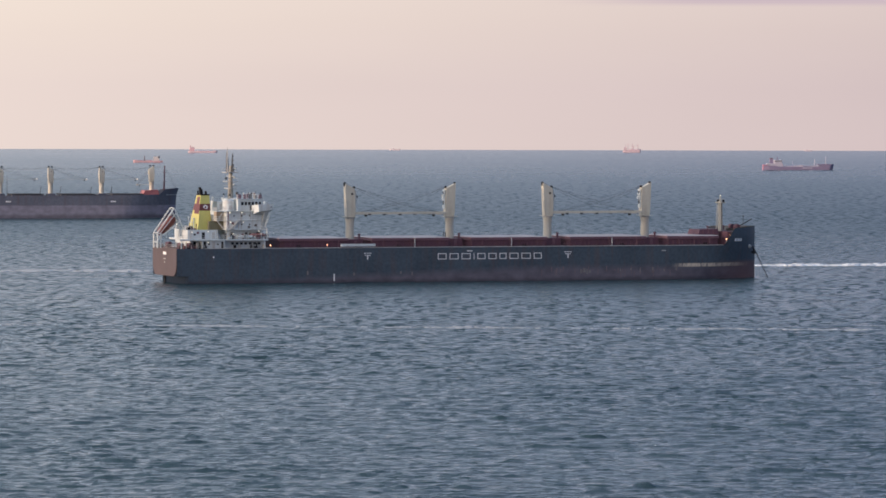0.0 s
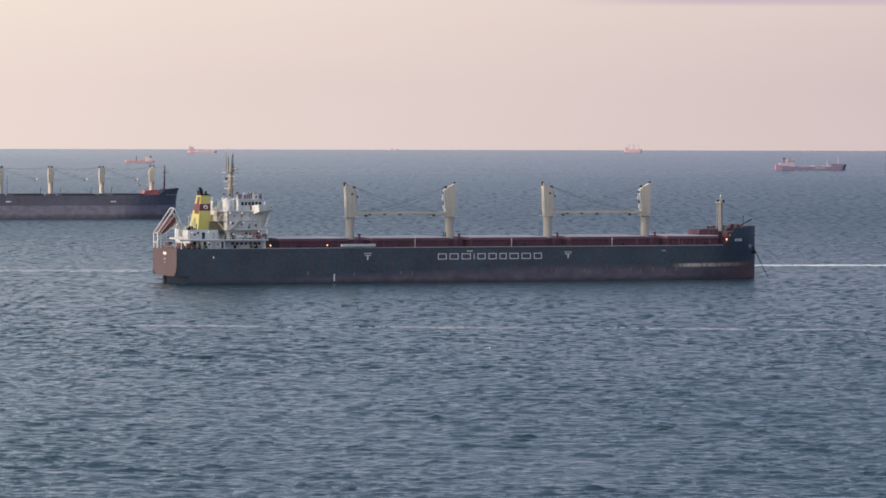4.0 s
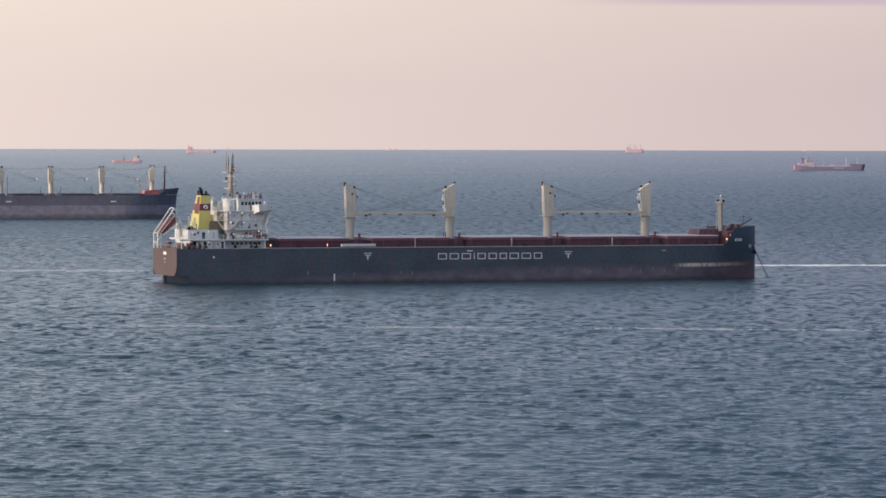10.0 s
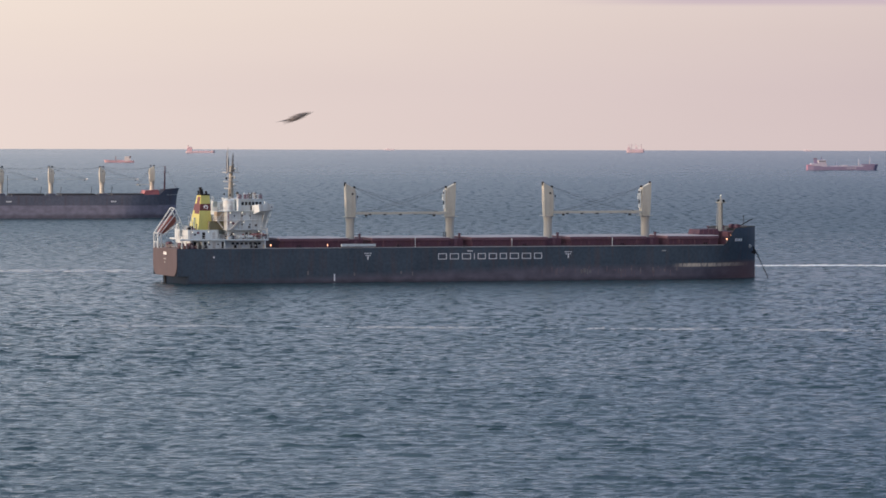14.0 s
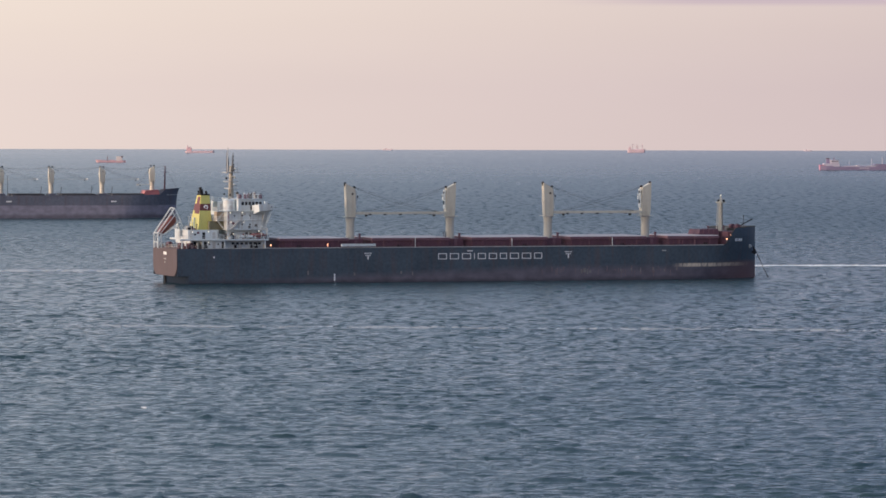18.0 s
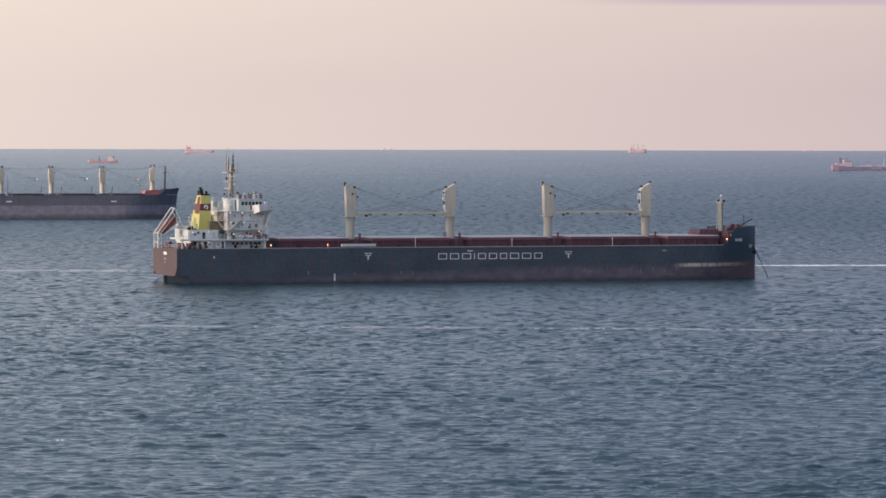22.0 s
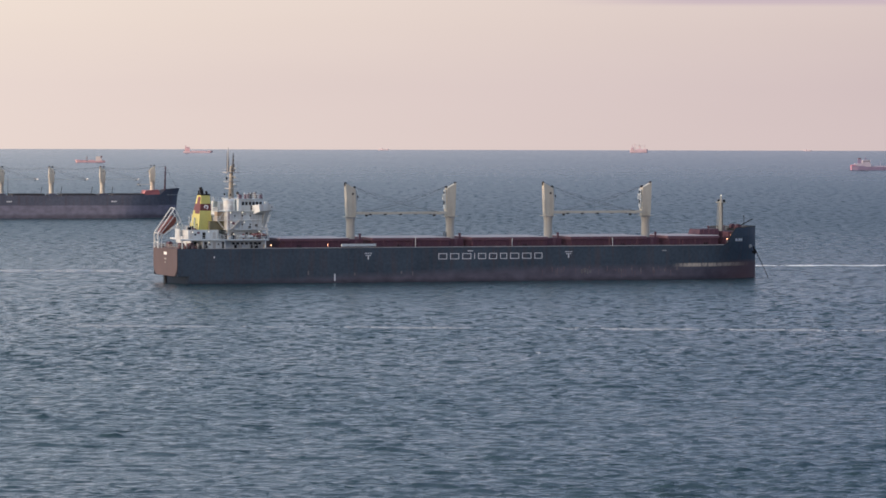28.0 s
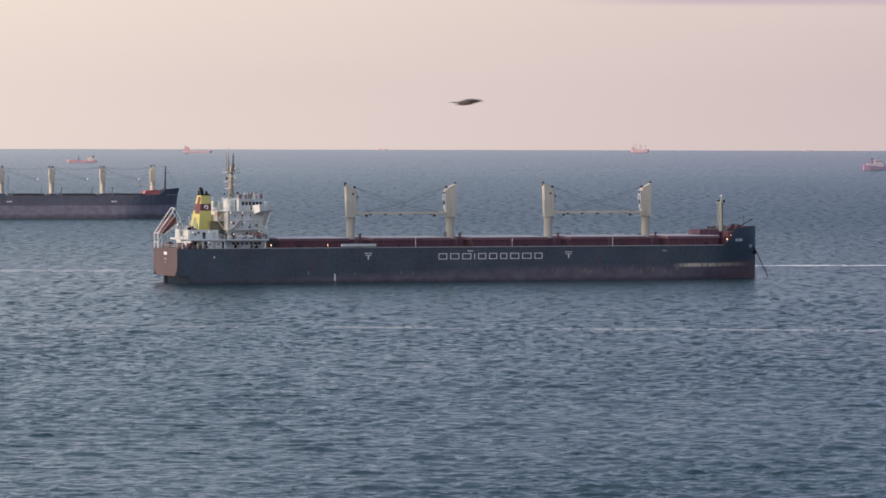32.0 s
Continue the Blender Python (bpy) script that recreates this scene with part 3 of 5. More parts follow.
def railing(parent, points, height=1.1, step=2.4, mat=None, mesh_store={}):
    """Guard rail along a line: two bars and single posts."""
    mat = mat or GREY
    bars = Form()
    for h in (height, height * 0.5):
        bars.line([(p[0], p[1], p[2] + h) for p in points], 0.035, 4)
    rail = part("railing", bars, mat, parent)
    key = (height, mat.name)
    if key not in mesh_store:
        mesh_store[key] = Form().rod((0, 0, 0), (0, 0, height), 0.05, n=5).mesh("rail_post", mat)
    for a, b in zip(points, points[1:]):
        a, b = Vector(a), Vector(b)
        n = max(1, round((b - a).length / step))
        for i in range(n + 1):
            part("rail_post", mesh_store[key], mat, rail, at=Matrix.Translation(a.lerp(b, i / n)))
    return rail


def mooring_winch(parent, x, y, z, mat):
    winch = part("mooring_winch", Form().box(x - 0.9, x + 0.9, y - 1.4, y + 1.4, z, z + 0.35), mat, parent, "rust-red mooring winch")
    part("drum", Form().rod((x, y - 1.2, z + 1.0), (x, y + 1.2, z + 1.0), 0.65, n=12), mat, winch)
    part("gearbox", Form().box(x - 0.6, x + 0.6, y + 1.2, y + 1.9, z, z + 1.5), STEEL, winch)
    return winch


# the main ship: x runs from the stern post at the waterline to the bow, y away from the shore, z up from the water
SHIP_AT = pose(-78.84, 1599.02, 0, 0, 0, 18.5)
ship = thing("bulk_carrier", SHIP_AT, "dark-hulled bulk carrier with cream cranes lying at anchor", "cargo ship", "anchored bulk carriers")
BEAM = 12.5


def main_breadth(x, z):
    stern = 12.5 if z >= 2.1 else 1.2
    b = stern + (BEAM - stern) * smooth01((x + 0.2) / 3.2)
    start = 148 + 4 * min(1, max(0, z) / 12)
    end = 179.8
    if x > start:
        u = (x - start) / (end - start)
        p = 2.1 + 1.7 * min(1, max(0, z) / 12)
        b = BEAM * max(0.0, 1 - u ** p)
        b = max(b, 0.08)
    return b, 0.0


def main_top(x):
    if x < 165.5:
        return 9.9
    return 9.9 + 4.9 * smooth01((x - 165.5) / 4.5) + 0.25 * max(0, (x - 170) / 10)


def main_levels(x):
    t = main_top(x)
    return [-2.0, -0.6, 0.8, 2.0, 2.1, 2.3, 2.8, 3.6, 4.5, 5.6, 8.0, 9.9] + [9.9 + (t - 9.9) * u + 0.001 * u for u in (0.5, 1.0)]


MAIN_X = [-0.2, 0.0, 0.3, 1, 1.8, 2.5, 3.2, 4, 6, 8, 10, 13, 16, 20] + list(range(28, 148, 8)) + [150, 153, 156, 159, 162, 164, 165.5, 166.5, 167.5, 168.5, 169.5, 170.5, 172, 173.5, 175, 176.2, 177.2, 178, 178.7, 179.2, 179.6, 179.8]
hull = part("hull", hull_skin(MAIN_X, main_levels, main_breadth, main_top), HULL_DARK, ship, "dark navy hull side with faded maroon bottom paint and rust runs")


def build_main_hull_parts():
    # transom: flat stern plate with rounded lower corners
    ring = [(12.47, 9.95)]
    for i in range(7):
        a = math.pi / 2 * i / 6
        ring.append((8.87 + 3.6 * math.cos(a), 5.6 - 3.5 * math.sin(a)))
    full = ring + [(-y, z) for y, z in reversed(ring)]
    part("transom", Form().prism([(-0.05, y, z) for y, z in full], [(-0.32, y, z) for y, z in full]), TRANSOM, hull, "red-brown flat transom with rounded lower corners")
    # added plate: shade round the transom's lower corners, painted dark
    part("shade_plate", Form().box(-0.04, 0.02, -12.46, 9.2, 2.06, 9.85, c=0.005), SHADE_BLACK, hull, "added plate, shade-dark round the lower stern corners")
    # counter plating coloured as if the overhang shaded it
    part("stern_counter", hull_skin([x for x in MAIN_X if x <= 3.2], lambda x: [-2.0, -0.6, 0.8, 1.9, 2.02], lambda x, z: (main_breadth(x, z)[0] + 0.04, -0.03), main_top), SHADE_BLACK, hull, "plating under the stern painted black for shade")
    part("skeg", Form().prism([(-0.2, -0.5, -2), (9, -1.2, -2), (9, 1.2, -2), (-0.2, 0.5, -2)], [(-0.5, -0.5, 2.05), (9, -1.2, 2.05), (9, 1.2, 2.05), (-0.5, 0.5, 2.05)]), BLACK, hull, "dark skeg under the counter")
    for y0, y1, z in ((-1.7, -0.6, 8.0), (-0.4, 0.3, 8.0), (0.5, 1.4, 8.0), (-1.1, 0.9, 6.7), (-0.5, 0.4, 5.7)):
        part("stern_lettering", Form().box(-0.36, -0.31, y0, y1, z, z + (0.85 if z > 7.5 else 0.3), c=0.005), WHITE_CLEAN if z > 7.5 else GREY, hull, "pale painted bars of stern lettering")
    part("main_deck", deck_plate([x for x in MAIN_X if x < 171], main_breadth, 9.86), DECK_RED, hull, "red oxide painted main deck")
    part("forecastle_deck", deck_plate([x for x in MAIN_X if x > 168.4], main_breadth, 13.7, 0.15), DECK_RED, hull)
    # pale sheer strake edge
    for side in (-1, 1):
        pts = [(x, side * (main_breadth(x, 9.9)[0] + 0.03), 9.93) for x in MAIN_X if 6 < x < 166]
        part("gunwale_bar", Form().line(pts, 0.11, 5), GREY, hull, "pale worn edge along the deck")
    pts = [(x, -(main_breadth(x, 14)[0] + 0.02), main_top(x) + 0.02) for x in MAIN_X if x > 165]
    pts2 = [(x, main_breadth(x, 14)[0] + 0.02, main_top(x) + 0.02) for x in MAIN_X if x > 165]
    part("forecastle_bulkhead", Form().prism([(167.6, -8.6, 9.88), (168.4, -8.6, 9.88), (168.4, 8.6, 9.88), (167.6, 8.6, 9.88)], [(167.8, -8.9, 13.66), (168.4, -8.9, 13.66), (168.4, 8.9, 13.66), (167.8, 8.9, 13.66)]), DECK_RED, hull, "red bulkhead closing the forecastle")
    part("bulwark_cap", Form().line(pts, 0.12, 5).line(pts2, 0.12, 5), STEEL, hull)
    # painted company name: ten plain upright shapes, evenly spread
    x = 77.4
    for wide in (3.1, 3.2, 3.2, 0.6, 2.9, 2.9, 2.6, 3.2, 3.3, 2.9):
        word = Form()
        y0, y1, z0, z1, k = -BEAM - 0.035, -BEAM + 0.02, 6.4, 8.1, 0.2
        if wide < 1:
            word.box(x, x + k, y0, y1, z0, z1, c=0.005)
        else:
            word.box(x, x + k, y0, y1, z0, z1, c=0.005)
            word.box(x + wide - 0.5 - k, x + wide - 0.5, y0, y1, z0, z1, c=0.005)
            word.box(x + k, x + wide - 0.5 - k, y0, y1, z1 - 0.18, z1, c=0.005)
            word.box(x + k, x + wide - 0.5 - k, y0, y1, z0, z0 + 0.18, c=0.005)
        part("name_block", word, WHITE_CLEAN, hull, "white outlined block of the painted company name")
        x += wide + 0.45 if wide > 1 else 1.15
    # tug marks: a broken bar above a T
    for x in (56.3, 117.0):
        for a, b in ((-1.1, -0.5), (-0.35, 0.3), (0.45, 1.1)):
            part("mark_bar", Form().box(x + a, x + b, -BEAM - 0.035, -BEAM + 0.02, 8.2, 8.4, c=0.005), WHITE_CLEAN, hull)
        part("mark_tee", Form().box(x - 0.85, x + 0.85, -BEAM - 0.035, -BEAM + 0.02, 7.62, 7.82, c=0.005).box(x - 0.16, x + 0.16, -BEAM - 0.035, -BEAM + 0.02, 6.5, 7.55, c=0.005), WHITE_CLEAN, hull, "white T-shaped tug mark")
    part("mark_bar", Form().box(86.2, 87.9, -BEAM - 0.035, -BEAM + 0.02, 8.65, 8.9, c=0.005), WHITE_CLEAN, hull)
    part("mark_bar", Form().box(145.9, 147.2, -BEAM - 0.035, -BEAM + 0.02, 8.3, 8.6, c=0.005), GREY, hull)
    part("draft_scale", Form().box(46.1, 46.5, -BEAM - 0.035, -BEAM + 0.02, 0.5, 2.5, c=0.005), WHITE_CLEAN, hull, "white draught scale near the waterline")
    part("fairlead", Form().box(10.4, 10.75, -12.62, -12.4, 7.2, 7.75), WHITE_CLEAN, hull)
    worn = material("worn_pale_paint", (0.19, 0.18, 0.18), rough=0.7, vary=0.3, scale=1.5)
    for x, w, z0, z1 in ((120.8, 0.5, 2.0, 3.2), (121.6, 0.8, 2.3, 3.5), (122.7, 0.4, 1.8, 3.3), (123.4, 0.6, 2.2, 3.0), (133.0, 0.3, 2.6, 3.3), (136.2, 0.5, 2.9, 3.4), (139.1, 0.3, 2.3, 3.2), (143.0, 0.4, 2.7, 3.6), (146.5, 0.3, 2.4, 3.1), (150.2, 0.5, 2.8, 3.5), (66.0, 0.5, 2.4, 3.1), (69.5, 0.3, 1.9, 2.9), (38.2, 0.4, 2.3, 3.4), (52.0, 0.5, 2.0, 2.8)):
        part("scuff_patch", Form().box(x, x + w, -BEAM - 0.03, -BEAM + 0.02, z0, z1, c=0.005), worn, hull, "worn pale patch of paint")
    runs = random.Random(12)
    drip = material("pinkish_worn_streak", (0.17, 0.13, 0.14), rough=0.7, vary=0.3, scale=1.5)
    for _ in range(34):
        x = 104 + 47 * math.sqrt(runs.random())
        z1 = runs.uniform(2.6, 4.2)
        w = runs.uniform(0.12, 0.3)
        part("scuff_streak", Form().box(x, x + w, -BEAM - 0.025, -BEAM + 0.02, z1 - runs.uniform(0.6, 2.0), z1, c=0.005), drip, hull, "pinkish streak of worn paint")
    # bow name in bars, on the flare
    for x0, x1 in ((169.6, 170.2), (170.4, 170.7), (170.9, 171.6), (171.8, 172.4)):
        bars = []
        for z in (10.9, 11.75):
            for x in (x0, x1):
                bars.append((x, -main_breadth(x, z)[0] - 0.06, z))
        a, b, c2, d = bars[0], bars[1], bars[3], bars[2]
        part("bow_lettering", Form().prism([a, b, c2, d], [(p[0], p[1] + 0.05, p[2]) for p in (a, b, c2, d)]), WHITE_CLEAN, hull, "white painted bars of the bow name")
    # anchor, its pocket and chain
    part("anchor_pocket", Form().ball((176.4, -main_breadth(176.4, 9)[0] - 0.05, 9.3), 0.7, 0.8), GREY, hull, "worn pale anchor pocket")
    anchor = part("anchor", Form().rod((177.4, -4.6, 9.2), (177.9, -4.9, 7.2), 0.22, n=6), BLACK, hull, "black stowed anchor")
    part("fluke", Form().prism([(176.9, -4.7, 7.4), (178.6, -4.3, 7.6), (177.9, -5.1, 6.8)], [(177.0, -4.4, 7.9), (178.5, -4.1, 8.0), (177.9, -4.7, 7.2)]), BLACK, anchor)
    chain = Form()
    p0, p1 = Vector((178.9, -2.2, 8.4)), Vector((183.0, -3.0, -0.4))
    for i in range(26):
        a, b = p0.lerp(p1, i / 26), p0.lerp(p1, (i + 0.92) / 26)
        chain.rod(a, b, 0.17 if i % 2 else 0.11, n=5)
    part("anchor_chain", chain, BLACK, hull, "taut dark anchor chain running into the water")


build_main_hull_parts()


def build_hatches():
    for x0, x1 in ((31.0, 51.2), (58.6, 81.6), (88.6, 111.4), (118.8, 141.8), (149.0, 164.5)):
        form = Form().box(x0, x1, -9.6, 9.6, 9.86, 11.75, c=0.06)
        n = int((x1 - x0) / 1.4)
        for i in range(n + 1):
            x = x0 + 0.2 + i * (x1 - x0 - 0.4) / n
            for s in (-1, 1):
                form.prism([(x - 0.07, s * 9.6, 9.9), (x + 0.07, s * 9.6, 9.9), (x + 0.07, s * 9.95, 9.9), (x - 0.07, s * 9.95, 9.9)],
                           [(x - 0.07, s * 9.6, 11.7), (x + 0.07, s * 9.6, 11.7), (x + 0.07, s * 9.7, 11.7), (x - 0.07, s * 9.7, 11.7)])
        coaming = part("hatch_coaming", form, DECK_RED, ship, "red oxide hatch coaming with upright stays")
        k = 4
        for i in range(k):
            a = x0 - 0.3 + i * (x1 - x0 + 0.6) / k
            b = x0 - 0.3 + (i + 1) * (x1 - x0 + 0.6) / k - 0.12
            cover = Form().prism([(a, -9.95, 11.8), (b, -9.95, 11.8), (b, 9.95, 11.8), (a, 9.95, 11.8)], [(a, -9.95, 12.55), (b, -9.95, 12.55), (b, 9.95, 12.55), (a, 9.95, 12.55)])
            # the lid's pale paint carries the sky sheen
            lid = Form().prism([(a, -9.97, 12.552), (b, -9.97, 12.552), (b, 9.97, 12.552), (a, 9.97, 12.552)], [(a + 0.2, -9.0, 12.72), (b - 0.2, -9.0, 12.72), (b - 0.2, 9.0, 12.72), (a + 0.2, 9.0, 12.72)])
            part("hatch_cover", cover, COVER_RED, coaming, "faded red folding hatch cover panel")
            part("cover_top", lid, PALE_TOP, coaming, "hatch cover top painted pale for sky sheen")
        for x in (x0 + 3, (x0 + x1) / 2, x1 - 3):
            part("cleat_post", Form().rod((x, -10.6, 9.9), (x, -10.6, 12.2), 0.06, n=5).ball((x, -10.6, 12.3), 0.12), COVER_RED, coaming)


build_hatches()
for _x, _turn, _w in ((54.85, -3.2, True), (85.05, 176.8, True), (115.1, -3.2, True), (145.3, 176.8, True)):
    deck_crane(ship, pose(_x, 0, 10.0, 0, 0, _turn), white_cab=_w, stout=0.86)
    _house = part("mast_house", Form().box(_x - 2.2, _x + 2.2, -5.5, 5.5, 9.86, 12.1), DECK_RED, ship, "low red deckhouse at a crane's foot")
    part("door", Form().box(_x - 0.4, _x + 0.4, -5.56, -5.45, 10.05, 11.8, c=0.02), COVER_RED, _house)
    part("vent", Form().rod((_x + 1.4, -4.6, 12.0), (_x + 1.4, -4.6, 13.4), 0.32, n=8).ball((_x + 1.4, -4.6, 13.5), 0.5, 0.5), DECK_RED, _house)
    part("vent", Form().rod((_x + 2.0, 3.6, 12.0), (_x + 2.0, 3.6, 13.6), 0.25, n=8).ball((_x + 2.0, 3.6, 13.7), 0.42, 0.5), STEEL, _house)


def build_deck_fittings():
    railing(ship, [(30, -12.2, 9.9), (150, -12.2, 9.9)], mat=DECK_RED)
    railing(ship, [(30, 12.2, 9.9), (150, 12.2, 9.9)], mat=DECK_RED)
    railing(ship, [(14, -12.1, 9.9), (1, -12.0, 9.9), (0.1, -11.6, 9.9), (0.1, 11.6, 9.9), (1, 12.0, 9.9), (14, 12.1, 9.9)], step=1.6)
    ladder = part("accommodation_ladder", Form().box(48.3, 58.6, -12.75, -12.1, 10.25, 11.0), WHITE, ship, "white accommodation ladder stowed along the rail")
    part("platform", Form().box(58.6, 60.0, -12.7, -12.0, 10.3, 10.5), DECK_RED, ladder)
    for x in (49.2, 53.5, 57.6):
        part("stowing_arm", Form().rod((x, -12.0, 9.9), (x, -12.2, 11.6), 0.08, n=5), STEEL, ladder)
    # slim light posts and lamps
    for x, h in ((70.9, 12.9), (100.2, 12.4), (131.0, 12.4)):
        part("lamp_post", Form().rod((x, -11.2, 9.9), (x, -11.2, h), 0.12, 0.09, 6), WHITE, ship)
    for x, y, z, mat in ((27.6, -11.6, 10.75, LAMP_RED), (44.5, -11.6, 10.75, LAMP_RED), (166.9, -10.4, 11.6, LAMP_RED), (168.4, -9.6, 12.7, LAMP_RED)):
        r = 0.18 if x < 168 else 0.12
        post = part("deck_light", Form().rod((x, y, 9.9), (x, y, z), 0.06, n=5), GREY, ship, "small deck light, lit")
        part("bulb", Form().ball((x, y, z), r), mat, post)
    for x in (80.7, 81.3):
        part("vent_pipe", Form().rod((x, -7.6, 12.5), (x, -7.6, 14.2), 0.14, n=6), STEEL, ship)
    for x, y in ((72, -11.0), (96, -11.0), (124, -11.0), (139, -11.0), (153, -11.0), (157, -10.6)):
        part("air_pipe", Form().rod((x, y, 9.9), (x, y, 11.0), 0.13, n=6).ball((x, y, 11.1), 0.24), DECK_RED, ship)
    bol = Form().rod((-0.35, 0, 0), (-0.35, 0, 0.8), 0.22, n=8).rod((0.35, 0, 0), (0.35, 0, 0.8), 0.22, n=8).box(-0.8, 0.8, -0.35, 0.35, 0, 0.12).mesh("bollard", BLACK)
    for x, y in ((1.6, -10.4), (4.2, -11.2), (8.5, -11.3), (1.6, 10.4), (36, -11.4), (66, -11.4), (104, -11.4), (134, -11.4), (160, -11.0)):
        part("bollard", bol, BLACK, ship, at=pose(x, y, 9.87))
    for x, y in ((2.6, -6.5), (2.6, 5.8), (4.4, -9.6)):
        mooring_winch(ship, x, y, 9.87, DECK_RED)


build_deck_fittings()


def build_house():
    """Superstructure aft: house tiers, bridge with wings, funnel, masts and boats."""
    poop = part("poop_house", Form().box(7.6, 14.6, -11.2, 7.0, 9.86, 12.1), WHITE, ship, "weathered white deckhouse below the boat deck")
    for x in (8.0, 10.6, 13.2):
        part("door", Form().box(x, x + 0.8, -11.26, -11.15, 10.0, 11.8, c=0.02), BLACK if x != 10.6 else GREY, poop)
    for x in (9.3, 11.9):
        part("porthole", Form().rod((x + 0.3, -11.25, 11.1), (x + 0.3, -11.15, 11.1), 0.28, n=12), GLASS, poop)
    aft_house = part("aft_house", Form().box(4.8, 7.4, -8.6, 7.0, 9.86, 12.1), WHITE, ship, "white mooring deck house")
    part("door", Form().box(5.7, 6.5, -8.66, -8.55, 10.0, 11.8, c=0.02), BLACK, aft_house)
    lower = part("lower_house", Form().box(15.0, 26.3, -9.6, 8.2, 9.86, 12.1), WHITE, ship, "white recessed house under the boat deck")
    for i in range(7):
        x = 16.6 + i * 1.3
        part("window", Form().box(x, x + 0.85, -9.66, -9.55, 10.95, 11.6, c=0.02), GLASS, lower)
    deck = part("boat_deck", Form().box(4.4, 26.9, -12.0, 12.0, 12.1, 12.55).box(0.8, 4.36, -12.0, -8.0, 12.1, 12.55), WHITE, ship, "long white boat deck on pillars")
    for x, s in ((1.4, -1), (7.5, -1), (13.9, -1), (25.9, -1), (7.5, 1), (13.9, 1), (25.9, 1)):
        part("pillar", Form().box(x - 0.16, x + 0.16, s * 11.7 - 0.16, s * 11.7 + 0.16, 9.86, 12.1), WHITE, deck)
    railing(deck, [(0.8, -11.9, 12.55), (26.7, -11.9, 12.55)], step=1.8, mat=WHITE)
    casing = part("engine_casing", Form().box(4.4, 13.4, -7.3, 6.4, 12.5, 15.1), WHITE, ship, "white engine casing house under the funnel")
    for x in (8.6, 11.6):
        part("door", Form().box(x, x + 0.9, -7.36, -7.25, 12.6, 14.4, c=0.02), BLACK if x < 10 else GREY, casing)
    part("window", Form().box(6.2, 6.8, -7.35, -7.25, 13.5, 14.1, c=0.02), GLASS, casing)
    railing(casing, [(4.6, -6.2, 15.1), (4.6, 6.2, 15.1)], step=1.6, mat=WHITE)
    part("rear_casing", Form().box(12.6, 15.3, -3.3, 3.4, 15.0, 19.2), WHITE, casing)
    part("locker", Form().box(10.9, 15.2, -6.35, -5.0, 15.1, 17.5), material("brown_green_canvas", (0.17, 0.16, 0.10), vary=0.3, scale=1.5), casing, "dark canvas-covered locker beside the funnel")

    for x, y, top in ((5.2, -5.6, 18.6), (6.0, -5.2, 19.3), (6.6, -5.8, 18.2)):
        post = part("lamp_post", Form().rod((x, y, 15.1), (x, y, top), 0.08, n=6), WHITE, casing)
        part("floodlight", Form().box(x - 0.25, x + 0.25, y - 0.2, y + 0.15, top, top + 0.35), WHITE, post)
    part("crossbar", Form().rod((5.2, -5.6, 17.4), (6.6, -5.8, 17.2), 0.06, n=5), WHITE, casing)
    tier = part("first_tier", Form().box(15.8, 26.2, -7.6, 6.6, 12.5, 15.05), WHITE, ship, "shaded first tier behind the boat stations")
    for x in (17.0, 21.2, 24.6):
        part("door", Form().box(x, x + 0.8, -7.66, -7.55, 12.6, 14.4, c=0.02), STEEL, tier)
    block = part("accommodation_block", Form().box(15.4, 26.6, -9.0, 9.0, 15.3, 20.3), WHITE, ship, "weathered white accommodation block with rust stains")
    for z, over in ((15.05, 0.6), (17.7, 0.25), (20.25, 0.5)):
        part("deck_edge", Form().box(15.4 - over * 0.6, 26.6 + over * 0.4, -9.0 - over, 9.0 + over, z, z + 0.28), WHITE, block)
    for z in (16.4, 18.9):
        for i in range(3):
            x = 17.4 + i * 2.3
            part("window", Form().box(x, x + 0.4, -9.04, -8.95, z, z + 0.45, c=0.02), STEEL, block)
        for i in range(6):
            y = -7 + i * 2.6
            part("window", Form().box(26.58, 26.66, y, y + 0.6, z, z + 0.65, c=0.02), GLASS, block)
    part("stair", Form().prism([(16.2, -9.9, 15.3), (17.0, -9.9, 15.3), (17.0, -9.2, 15.3), (16.2, -9.2, 15.3)], [(18.6, -9.9, 17.8), (19.4, -9.9, 17.8), (19.4, -9.2, 17.8), (18.6, -9.2, 17.8)]), GREY, block, "grey outside stair")
    for s in (-1, 1):
        part("strut", Form().line([(26.2, s * 10.0, 15.2), (27.6, s * 12.2, 20.4)], 0.08), WHITE, block)
    railing(block, [(15.6, -9.9, 15.33), (26.8, -9.9, 15.33)], mat=WHITE, step=1.8)
    railing(block, [(15.6, -9.6, 20.5), (23.0, -9.6, 20.5)], mat=WHITE, step=1.8)

    upper = part("upper_casing", Form().box(14.6, 18.8, -2.4, 4.6, 20.3, 23.1), WHITE, ship, "white upper house behind the bridge")
    part("door", Form().box(15.2, 16.0, -2.46, -2.35, 20.6, 22.4, c=0.02), GREY, upper)
    railing(upper, [(18.6, -2.2, 23.1), (14.8, -2.2, 23.1), (14.8, 4.4, 23.1)], mat=WHITE, step=1.5)
    drum = part("vent_drum", Form().rod((17.2, -5.0, 20.4), (17.2, -5.0, 23.3), 1.75, n=20).rod((17.2, -5.0, 23.3), (17.2, -5.0, 23.75), 1.75, 1.35, 20), WHITE, ship, "large white round ventilator drum beside the bridge", smooth=False)
    for z in (21.2, 22.6):
        part("hoop", Form().rod((17.2, -5.0, z), (17.2, -5.0, z + 0.12), 1.79, n=20), GREY, drum)
